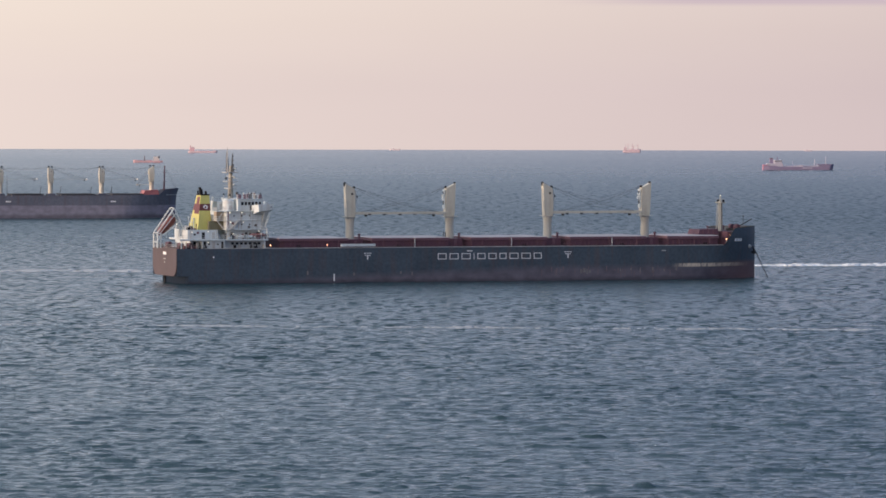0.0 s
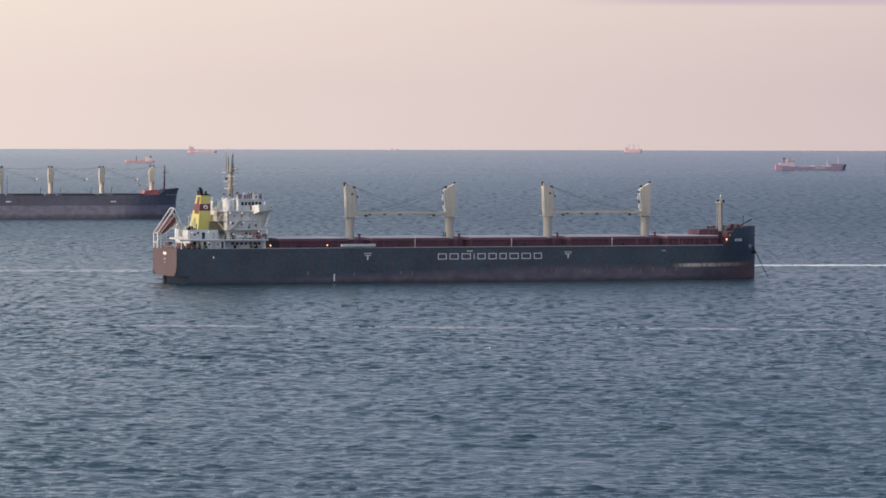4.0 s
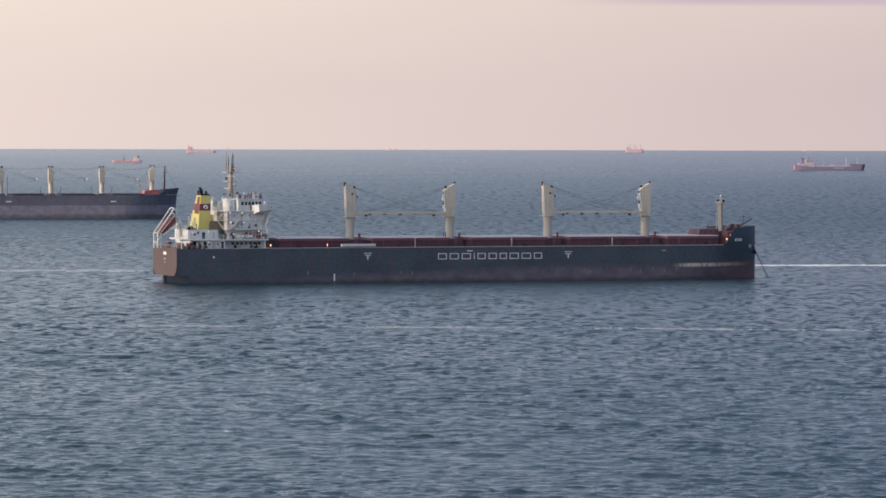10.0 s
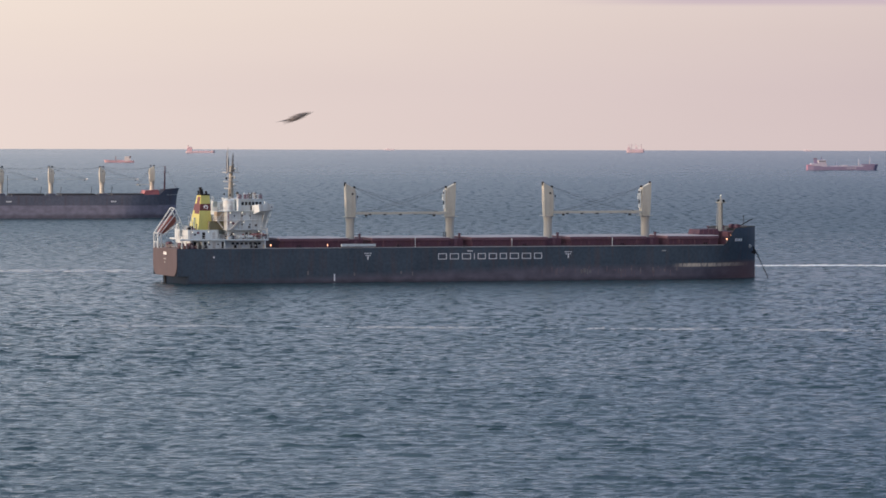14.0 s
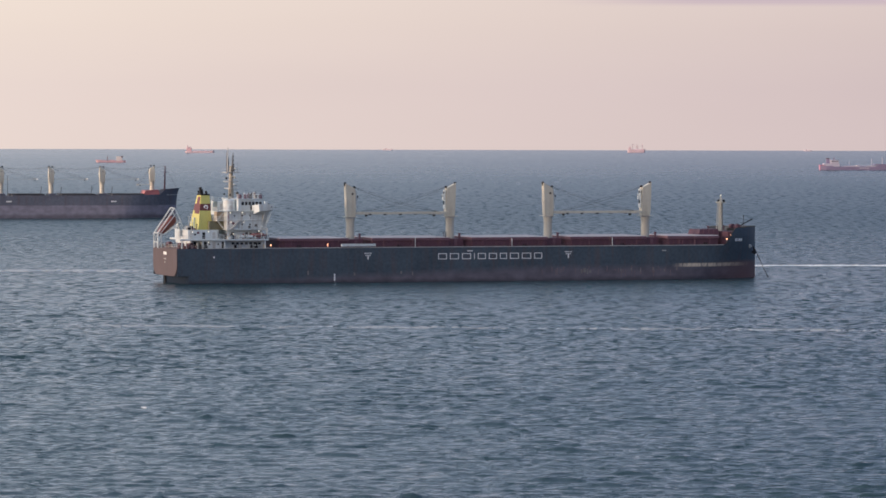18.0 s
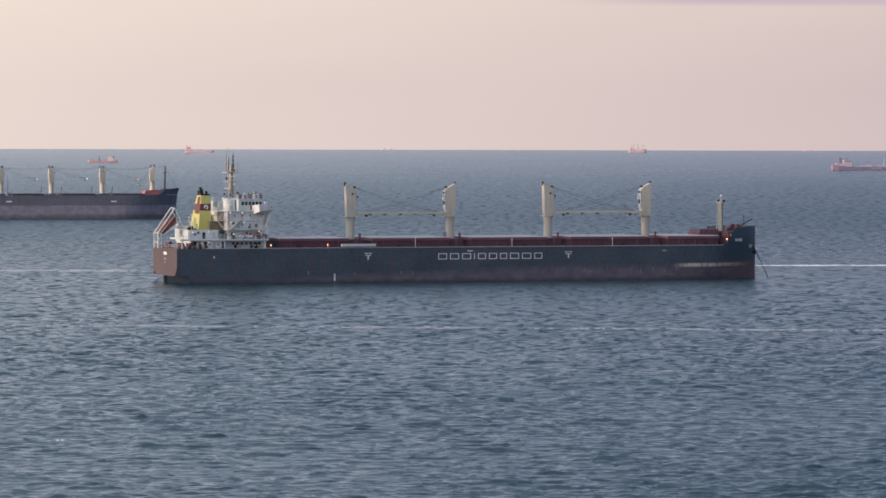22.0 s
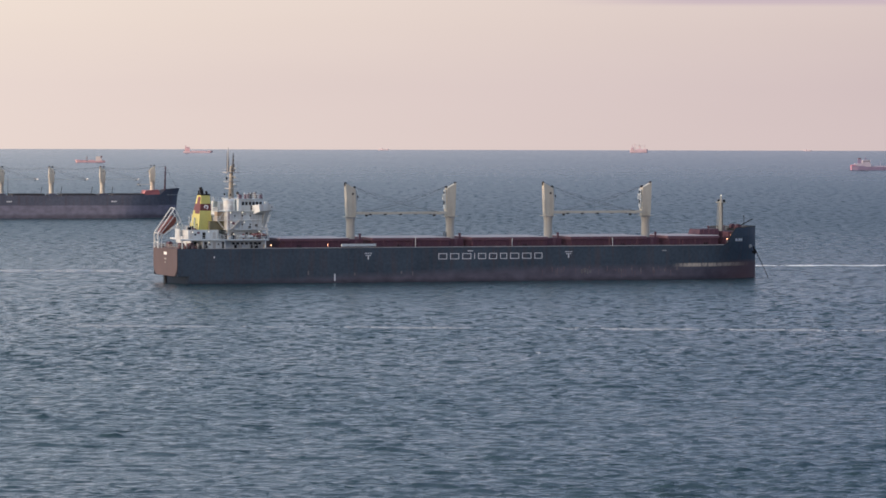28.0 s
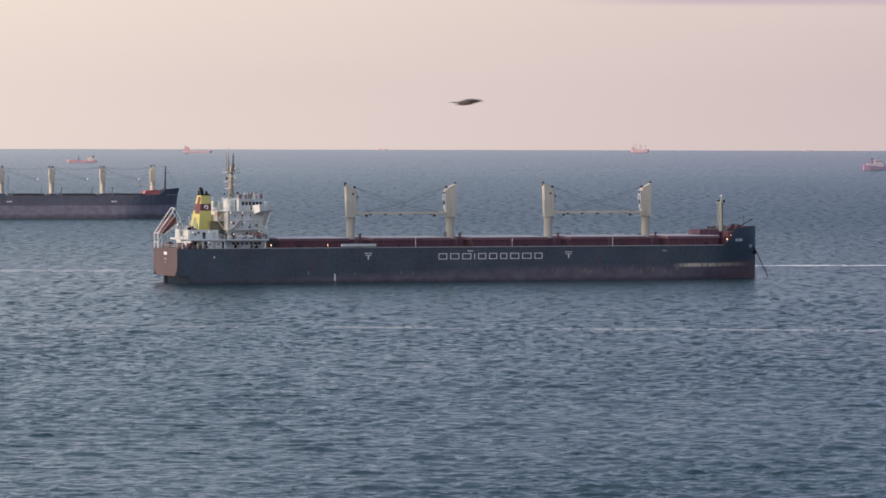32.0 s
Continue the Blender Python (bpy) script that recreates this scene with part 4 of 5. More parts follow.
    part("hatch", Form().box(16.9, 17.7, -6.82, -6.6, 20.7, 22.0, c=0.03), GREY, drum)
    rusty = material("rust_stained_grey_paint", (0.36, 0.31, 0.25), rough=0.6, vary=0.3, scale=1.2, streak=(RUST, 0.6))
    tower = part("stair_tower", Form().box(13.2, 15.35, -6.2, -3.5, 15.1, 20.25), rusty, ship, "rust-stained stair tower aft of the accommodation")
    for z in (17.7, 20.25):
        part("landing", Form().box(12.6, 15.36, -8.6, -3.4, z, z + 0.14), WHITE, tower)
        railing(tower, [(15.2, -8.5, z + 0.14), (12.7, -8.5, z + 0.14), (12.7, -3.5, z + 0.14)], mat=WHITE, step=0.9)
    for z0, z1, x0, x1 in ((15.3, 17.7, 14.9, 13.0), (17.84, 20.25, 13.0, 14.9)):
        flight = Form()
        for y in (-8.1, -7.3):
            flight.prism([(x0 - 0.12, y - 0.05, z0), (x0 + 0.12, y - 0.05, z0), (x0 + 0.12, y + 0.05, z0), (x0 - 0.12, y + 0.05, z0)],
                         [(x1 - 0.12, y - 0.05, z1), (x1 + 0.12, y - 0.05, z1), (x1 + 0.12, y + 0.05, z1), (x1 - 0.12, y + 0.05, z1)])
        stair = part("stair", flight, GREY, tower)
        for k in range(1, 11):
            u = k / 11
            x, z = x0 + (x1 - x0) * u, z0 + (z1 - z0) * u
            part("step", Form().box(x - 0.13, x + 0.13, -8.05, -7.35, z - 0.03, z + 0.03, c=0.01), GREY, stair)
    bridge = part("bridge", Form().box(18.95, 26.2, -8.2, 8.2, 20.5, 23.7), WHITE, ship, "white wheelhouse with a row of dark windows")
    for i in range(6):
        x = 19.9 + i * 1.04
        part("window", Form().box(x, x + 0.76, -8.26, -8.15, 22.1, 23.05, c=0.02), GLASS, bridge)
    for i in range(10):
        y = -7.7 + i * 1.55
        part("window", Form().box(26.16, 26.26, y, y + 1.2, 22.1, 23.05, c=0.02), GLASS, bridge)
    part("door", Form().box(22.5, 23.4, -8.29, -8.15, 20.7, 22.0, c=0.02), STEEL, bridge)
    part("roof_edge", Form().box(18.7, 26.5, -8.6, 8.6, 23.7, 23.9), WHITE, bridge)
    railing(bridge, [(18.9, -8.4, 23.9), (26.3, -8.4, 23.9), (26.3, 8.4, 23.9)], mat=WHITE, step=1.3)
    for s in (-1, 1):
        wing = Form().prism([(23.0, s * 8.2, 19.3), (26.1, s * 8.2, 19.3), (28.0, s * 13.0, 20.7), (23.8, s * 13.0, 20.4)][::s if s > 0 else 1],
                            [(23.0, s * 8.2, 22.0), (26.1, s * 8.2, 22.0), (28.1, s * 13.0, 22.4), (23.6, s * 13.0, 22.4)][::s if s > 0 else 1])
        w = part("bridge_wing", wing, WHITE, bridge, "white bridge wing reaching out over the side")
        part("wing_light", Form().ball((27.4, s * 13.0, 21.6), 0.18), BLACK, w)
        part("console", Form().box(25.4, 26.4, s * 12.6 - 0.3, s * 12.6 + 0.3, 22.3, 23.2), WHITE, w)
        part("bracket", Form().prism([(25.6, s * 9.0 - 0.1, 16.0), (26.5, s * 9.0 - 0.1, 16.0), (26.5, s * 9.0 + 0.1, 16.0), (25.6, s * 9.0 + 0.1, 16.0)],
                                     [(25.6, s * 12.4 - 0.1, 20.6), (27.0, s * 12.4 - 0.1, 20.6), (27.0, s * 12.4 + 0.1, 20.6), (25.6, s * 12.4 + 0.1, 20.6)]), WHITE, w, "sloping white bracket below the wing")
    # clutter on the wheelhouse roof
    for x, y, h, r, mat in ((20.2, -3, 2.1, 0.28, STEEL), (21.7, -5, 2.0, 0.2, WHITE), (22.6, -6.5, 2.2, 0.12, STEEL), (23.6, -4, 1.7, 0.3, WHITE), (24.5, -7.2, 2.6, 0.08, STEEL), (25.2, -3, 2.0, 0.25, GREY), (26.3, -6, 1.8, 0.16, STEEL), (16.6, -2.0, 1.8, 0.16, BLACK), (17.9, -3.6, 1.5, 0.18, BLACK)):
        a = part("antenna", Form().rod((x, y, 23.4), (x, y, 23.7 + h * 0.6), 0.08, n=5), GREY, ship)
        part("antenna_head", Form().ball((x, y, 23.7 + h * 0.8), max(r * 1.5, 0.16), 1.2), mat, a)
    # radar mast
    mast = part("radar_mast", Form().rod((19.2, 0, 23.1), (19.2, 0, 33.2), 0.92, 0.42, 10), MAST_TAN, ship, "dull cream radar mast with platforms and aerials")
    for z, r in ((26.6, 1.3), (28.6, 1.6), (31.2, 1.9)):
        plat = part("platform", Form().box(19.2 - r, 19.2 + r, -2.4, 2.4, z, z + 0.22), GREY, mast)
        part("platform_rail", Form().line([(19.2 - r, -2.4, z + 1), (19.2 + r, -2.4, z + 1), (19.2 + r, 2.4, z + 1), (19.2 - r, 2.4, z + 1), (19.2 - r, -2.4, z + 1)], 0.05), GREY, plat)
        part("radar_scanner", Form().box(19.0 + r * 0.5, 19.4 + r * 0.5, -1.8, 1.8, z + 1.1, z + 1.45), WHITE, mast)
    for x, y, z0, z1, r in ((18.1, -0.6, 31.2, 38.3, 0.22), (18.7, 0.8, 31.2, 35.4, 0.18), (19.5, -1.0, 31.2, 36.8, 0.20), (20.3, 0.6, 31.0, 33.6, 0.14), (21.4, 0.9, 31.0, 34.2, 0.06), (18.4, 1.6, 31.0, 37.2, 0.14), (19.0, -1.7, 31.2, 35.6, 0.12)):
        part("aerial", Form().rod((x, y, z0), (x, y, z1), r, r * 0.45, 6), STEEL if z1 < 38 else GREY, mast)
    for z in (33.4, 34.6, 35.7):
        part("mast_light", Form().box(19.36, 19.76, -1.3, -0.85, z, z + 0.36), STEEL, mast)
    part("yard", Form().rod((19.2, -4.2, 30.2), (19.2, 4.2, 30.2), 0.09, n=5), GREY, mast)
    part("signal_ball", Form().ball((17.3, -1.8, 29.6), 0.33), BLACK, mast, "black signal shape on a halyard")
    part("halyard", Form().line([(17.3, -1.8, 31.2), (17.3, -1.8, 28.2)], 0.03), STEEL, mast)
    # funnel
    def ring(z):
        u = (z - 15.1) / 9.9
        x0, x1, y = 8.1 + 1.7 * u, 12.3 + 0.05 * u, 4.9 - 2.9 * u
        return [(x0, -y, z), (x1, -y * 0.92, z), (x1, y * 0.92, z), (x0, y, z)]
    funnel = part("funnel", Form().prism(ring(15.1), ring(25.0)), YELLOW, ship, "yellow funnel with a maroon band and round emblem")
    def grow(r, d):
        cx = sum(p[0] for p in r) / 4
        return [(p[0] + (d if p[0] > cx else -d), p[1] + (d if p[1] > 0 else -d), p[2]) for p in r]
    part("band", Form().prism(grow(ring(20.5), 0.03), grow(ring(22.4), 0.03)), MAROON, funnel, "maroon band round the funnel")
    yb = 4.9 - 2.9 * (21.45 - 15.1) / 9.9
    part("emblem", Form().rod((10.9, -yb * 0.97 - 0.10, 21.45), (10.9, -yb * 0.97 + 0.2, 21.45), 0.66, n=20), WHITE_CLEAN, funnel, "white round emblem")
    part("emblem_dot", Form().rod((10.9, -yb * 0.97 - 0.14, 21.45), (10.9, -yb * 0.97 + 0.1, 21.45), 0.3, n=12), MAROON, funnel)
    # maroon stripes on the sloping after face
    for (z0, z1, y0, y1) in ((19.6, 21.4, -3.2, 1.4), (22.0, 24.4, -1.9, 0.9)):
        def at(z, y):
            return (8.1 + 1.7 * (z - 15.1) / 9.9 - 0.05, y, z)
        q = [at(z0, y0), at(z0, y1), at(z1, y1), at(z1, y0)]
        part("stripe", Form().prism(q, [(p[0] + 0.04, p[1], p[2]) for p in q]), MAROON, funnel)
    part("rim", Form().prism(grow(ring(24.8), 0.08), grow(ring(25.15), 0.08)), BLACK, funnel)
    for x, y, h, r in ((10.2, -0.5, 2.0, 0.42), (10.9, 0.6, 1.5, 0.34), (11.7, -0.6, 0.9, 0.3), (9.9, 1.0, 1.0, 0.22), (12.2, 0.6, 0.7, 0.22)):
        part("exhaust_pipe", Form().rod((x, y, 25.0), (x - 0.25 * h / 2, y, 25.1 + h), r, r, 8), BLACK, funnel, "sooty exhaust pipe")
    # free-fall lifeboat on its sloping ramp
    ramp = Form()
    for y in (-2.0, 2.0):
        ramp.line([(-2.9, y, 14.2), (1.95, y, 21.2), (3.8, y, 17.5), (-1.2, y, 13.7), (-2.9, y, 14.2)], 0.2, 6)
        ramp.line([(-2.2, y, 14.0), (2.6, y, 19.9)], 0.12, 6)
        ramp.line([(-2.9, y, 9.9), (-2.9, y, 14.2)], 0.2, 6)
        ramp.line([(-2.0, y, 9.9), (-1.9, y, 13.9), (-2.9, y, 11.6)], 0.17, 6)
        ramp.line([(3.7, y, 17.4), (4.7, y, 15.1)], 0.17, 6)
    for u in (0.0, 0.25, 0.5, 0.75, 1.0):
        x, z = -1.2 + 5.0 * u, 13.7 + 3.8 * u
        ramp.line([(x, -2.0, z), (x, 2.0, z)], 0.13, 5)
    for x, z in ((1.95, 21.2), (-2.9, 14.2), (-2.9, 11.6)):
        ramp.line([(x, -2.0, z), (x, 2.0, z)], 0.15, 5)
    davit = part("lifeboat_ramp", ramp, WHITE, ship, "white sloping launching ramp at the stern")
    body = Form()
    d = Vector((4.9, 0, 4.9)).normalized()
    n = Vector((-d.z, 0, d.x))
    prof = ((-3.9, 0.4), (-3.1, 1.05), (-1.2, 1.45), (1.0, 1.5), (2.3, 1.3), (3.0, 0.6))
    rings = []
    c0 = Vector((0.45, 0, 16.5))
    for u, r in prof:
        c = c0 + d * u
        rings.append([c + Vector((0, math.cos(a) * r, 0)) + n * (math.sin(a) * r * 0.9) for a in [2 * math.pi * k / 10 for k in range(10)]])
    for a, b in zip(rings, rings[1:]):
        body.prism(a, b)
    boat = part("lifeboat", body, BOAT_RED, ship, "enclosed orange-red free-fall lifeboat resting on its ramp")
    part("canopy", Form().ball(tuple(c0 + d * 2.0 + n * 1.0), 0.7, 0.8), BOAT_RED, boat)
    # rescue boat on the boat deck
    rb = Form()
    rings = []
    for u, r in ((-2.4, 0.3), (-1.6, 0.75), (0, 0.9), (1.6, 0.75), (2.6, 0.2)):
        rings.append([(24.2 + u, -10.6 + math.cos(a) * r, 13.6 + math.sin(a) * r * 0.7) for a in [2 * math.pi * k / 8 for k in range(8)]])
    for a, b in zip(rings, rings[1:]):
        rb.prism(a, b)
    rescue = part("rescue_boat", rb, BOAT_RED, ship, "small orange-red rescue boat in its cradle")
    for x in (23.0, 25.6):
        part("cradle", Form().box(x - 0.12, x + 0.12, -11.3, -9.9, 12.5, 13.3), WHITE, rescue)
    part("boat_davit", Form().line([(26.9, -10.4, 12.5), (26.9, -10.4, 15.6), (25.0, -10.8, 16.0)], 0.16, 6), WHITE, ship, "white boat davit")
    for x, y, sx, sy, sz, mat in ((16.4, -10.2, 0.8, 0.7, 1.3, BLACK), (18.1, -10.6, 1.2, 0.6, 0.9, WHITE), (19.8, -10.4, 0.5, 0.5, 1.5, BOAT_RED), (20.9, -10.7, 0.9, 0.5, 1.1, GREY), (14.4, -10.8, 0.7, 0.6, 1.6, STEEL), (22.1, -9.8, 0.6, 0.6, 1.7, STEEL)):
        part("deck_locker", Form().box(x - sx / 2, x + sx / 2, y - sy / 2, y + sy / 2, 12.52, 12.55 + sz), mat, ship)
    for x, s in ((19.0, -1), (21.6, -1), (18.2, 1)):
        part("life_raft", Form().rod((x - 0.7, s * 11.2, 13.2), (x + 0.7, s * 11.2, 13.2), 0.4, n=10), WHITE, ship, "white life raft canister")
    # small gear about the decks
    rng = random.Random(4)
    mats = (WHITE, GREY, STEEL, COVER_RED, BOAT_RED, CREAM, BLACK)
    for (x0, x1, y0, y1, z, count) in ((14.0, 27.5, -11.4, -9.4, 12.55, 22), (4.8, 7.6, -6.0, -4.6, 15.1, 6), (13.4, 15.2, -8.5, -4.0, 12.55, 4), (19.5, 26.0, -7.8, -2.0, 23.9, 14), (1.2, 14.0, -11.7, -9.6, 9.88, 14), (15.0, 27.0, -11.6, -9.0, 9.88, 8)):
        for _ in range(count):
            x, y = rng.uniform(x0, x1), rng.uniform(y0, y1)
            mat = rng.choice(mats)
            if rng.random() < 0.5:
                h = rng.uniform(0.7, 1.7)
                part("vent_pipe", Form().rod((x, y, z), (x, y, z + h), rng.uniform(0.07, 0.16), n=6).ball((x, y, z + h), rng.uniform(0.14, 0.26), 0.8, 6, 4), mat, ship)
            else:
                a, b, h = rng.uniform(0.2, 0.55), rng.uniform(0.2, 0.45), rng.uniform(0.5, 1.3)
                part("deck_box", Form().box(x - a, x + a, y - b, y + b, z, z + h), mat, ship)
    # pipes and rust-stained fittings on the starboard walls
    for x, z0, z1 in ((15.9, 15.4, 20.2), (18.9, 15.4, 17.7), (22.4, 17.9, 20.2), (25.9, 15.4, 20.2), (13.0, 12.6, 15.0), (5.0, 12.6, 15.0)):
        y = -9.08 if x > 15 else -7.38
        part("wall_pipe", Form().rod((x, y, z0), (x, y, z1), 0.09, n=6), rng.choice((GREY, COVER_RED, CREAM)), ship)
    for x, z in ((17.2, 17.0), (20.6, 19.6), (24.0, 16.4), (22.0, 15.9), (7.4, 14.3)):
        y = -9.1 if x > 15 else -7.4
        part("wall_box", Form().box(x - 0.35, x + 0.35, y - 0.1, y + 0.1, z - 0.3, z + 0.3), rng.choice((STEEL, COVER_RED, GREY)), ship)
    # lit lamps on the house
    for x, y, z in ((16.3, -9.1, 20.0), (19.8, -9.1, 20.0), (16.4, -9.5, 17.3), (20.2, -9.5, 17.3), (10.4, -7.5, 14.6), (5.6, -7.5, 14.5), (24.6, -9.8, 14.7), (17.6, -7.8, 13.9), (9.3, -11.4, 11.7), (1.0, -8.0, 16.8), (1.4, 0.0, 16.6), (26.0, -8.4, 20.9)):
        lamp = part("lamp", Form().box(x - 0.2, x + 0.2, y - 0.05, y + 0.25, z + 0.1, z + 0.3, c=0.02), GREY, ship, "small lit deck lamp")
        part("bulb", Form().ball((x, y - 0.1, z), 0.14), LAMP_WHITE, lamp)
    part("aft_rail_frame", Form().line([(0.8, -8.2, 12.5), (0.8, -8.2, 17.0)], 0.07).line([(0.8, 2.0, 12.5), (0.8, 2.0, 17.0)], 0.07).line([(0.8, -8.2, 15.6), (0.8, 2.0, 15.6)], 0.05), WHITE, ship)


build_house()


def build_forecastle():
    store = part("deck_store", Form().prism([(160.6, -4.2, 12.735), (166.9, -4.2, 12.735), (166.9, 5.0, 12.735), (160.6, 5.0, 12.735)], [(161.0, -3.9, 14.25), (166.7, -3.9, 14.4), (166.7, 4.7, 14.4), (161.0, 4.7, 14.25)]), DECK_RED, ship, "low red steel store behind the forecastle")
    for x in (162.0, 163.6, 165.2):
        part("stiffener", Form().box(x - 0.06, x + 0.06, -4.3, -4.0, 12.75, 14.1, c=0.01), COVER_RED, store)
    part("mushroom_vent", Form().rod((164.2, -2.0, 14.3), (164.2, -2.0, 15.1), 0.22, n=8).ball((164.2, -2.0, 15.1), 0.45, 0.5), COVER_RED, store)
    part("stair", Form().line([(166.2, -10.2, 9.9), (168.6, -9.4, 13.6)], 0.09).line([(166.2, -9.5, 9.9), (168.6, -8.8, 13.6)], 0.09), DECK_RED, ship)
    fm = part("foremast", Form().rod((169.0, 0, 13.7), (169.0, 0, 22.6), 0.74, 0.58, 12), CREAM, ship, "thick cream foremast with a crosstree")
    part("crosstree", Form().box(168.2, 169.8, -2.2, 2.2, 21.9, 22.2), CREAM, fm)
    part("crosstree_rail", Form().line([(168.2, -2.2, 23.0), (169.8, -2.2, 23.0), (169.8, 2.2, 23.0), (168.2, 2.2, 23.0), (168.2, -2.2, 23.0)], 0.05), GREY, fm)
    part("cable_run", Form().line([(169.15, -0.78, 13.7), (169.1, -0.64, 21.9)], 0.09, 5), STEEL, fm, "dark cable run down the mast")
    part("topmast", Form().rod((169.0, 0, 22.5), (169.0, 0, 24.0), 0.3, 0.18, 8), CREAM, fm)
    part("mast_light", Form().ball((169.0, 0, 24.1), 0.16), LAMP_WHITE, fm, "lit masthead light")
    for s in (-1, 1):
        part("lamp_box", Form().box(168.8, 169.4, s * 2.1 - 0.2, s * 2.1 + 0.2, 22.2, 22.9), BLACK, fm)
    part("ladder", Form().line([(167.7, -0.5, 13.7), (168.1, -0.5, 22.0)], 0.08).line([(167.7, 0.3, 13.7), (168.1, 0.3, 22.0)], 0.08), CREAM, fm)
    wl = part("windlass", Form().box(172.2, 174.6, -3.4, 3.4, 13.7, 14.5), BLACK, ship, "dark anchor windlass on the forecastle")
    for y in (-2.2, 2.2):
        part("drum", Form().rod((173.4, y - 0.8, 15.0), (173.4, y + 0.8, 15.0), 0.75, n=12), DECK_RED, wl)
    part("jack_staff", Form().rod((176.2, 0, 13.7), (176.2, 0, 18.2), 0.08, n=5).ball((176.2, 0, 18.0), 0.22), STEEL, ship)
    part("anchor_davit", Form().line([(174.0, -0.8, 14.8), (178.6, -0.8, 17.2)], 0.15, 6), BLACK, ship, "dark slanting davit on the bow")
    for x, y in ((170.4, -7.6), (171.4, -7.2), (172.2, 6.0)):
        part("bollard_post", Form().rod((x, y, 13.7), (x, y, 15.3), 0.22, n=6), DECK_RED, ship)
    for x in (165.2, 166.2, 167.4):
        part("stair_post", Form().rod((x, -9.4, 9.9), (x, -9.4, 12.6), 0.08, n=5), DECK_RED, ship)


build_forecastle()

# ---- the second bulk carrier, farther out ----
FAR_AT = pose(-116.7, 2386.4, 0, 0, 0, 11.5)
far_ship = thing("bulk_carrier", FAR_AT, "blue-black bulk carrier with grey boot-topping anchored farther out", "cargo ship", "anchored bulk carriers")


def far_breadth(x, z):
    zz = max(0.0, z) / 12
    start = -24 + 4 * zz
    b = 10.0
    if x > start:
        u = min(1.0, (x - start) / (0.0 - start))
        b = 10.0 * max(0.0, 1 - u ** (2.0 + 1.4 * zz))
    dx = (3.3 + 1.1 * zz ** 4) * smooth01((x + 12) / 12)
    if x < -140:
        b = 10.0 - 0.06 * (-140 - x)
    return max(b, 0.06), dx


def far_top(x):
    return 9.3 + 0.012 * max(0, x + 60) + 2.0 * smooth01((x + 6.4) / 1.4) + 0.55 * smooth01((x + 6) / 6)


def far_levels(x):
    t = far_top(x)
    return [-1.5, 0.0, 1.5, 3.0, 4.5, 6.0, 7.5, 9.0, 9.2] + [9.2 + (t - 9.2) * u for u in (0.5, 1.0)]


FAR_X = [-150, -146, -140] + list(range(-130, -24, 10)) + [-24, -20, -17, -14, -12.5, -11, -9.5, -8, -6.5, -6.1, -5.7, -5.3, -5, -4, -3, -2.2, -1.4, -0.8, -0.3, 0]
far_hull = part("hull", hull_skin(FAR_X, far_levels, far_breadth, far_top), HULL_FAR, far_ship, "blue-black hull over a wide mauve-grey bottom band, both lightened for haze")


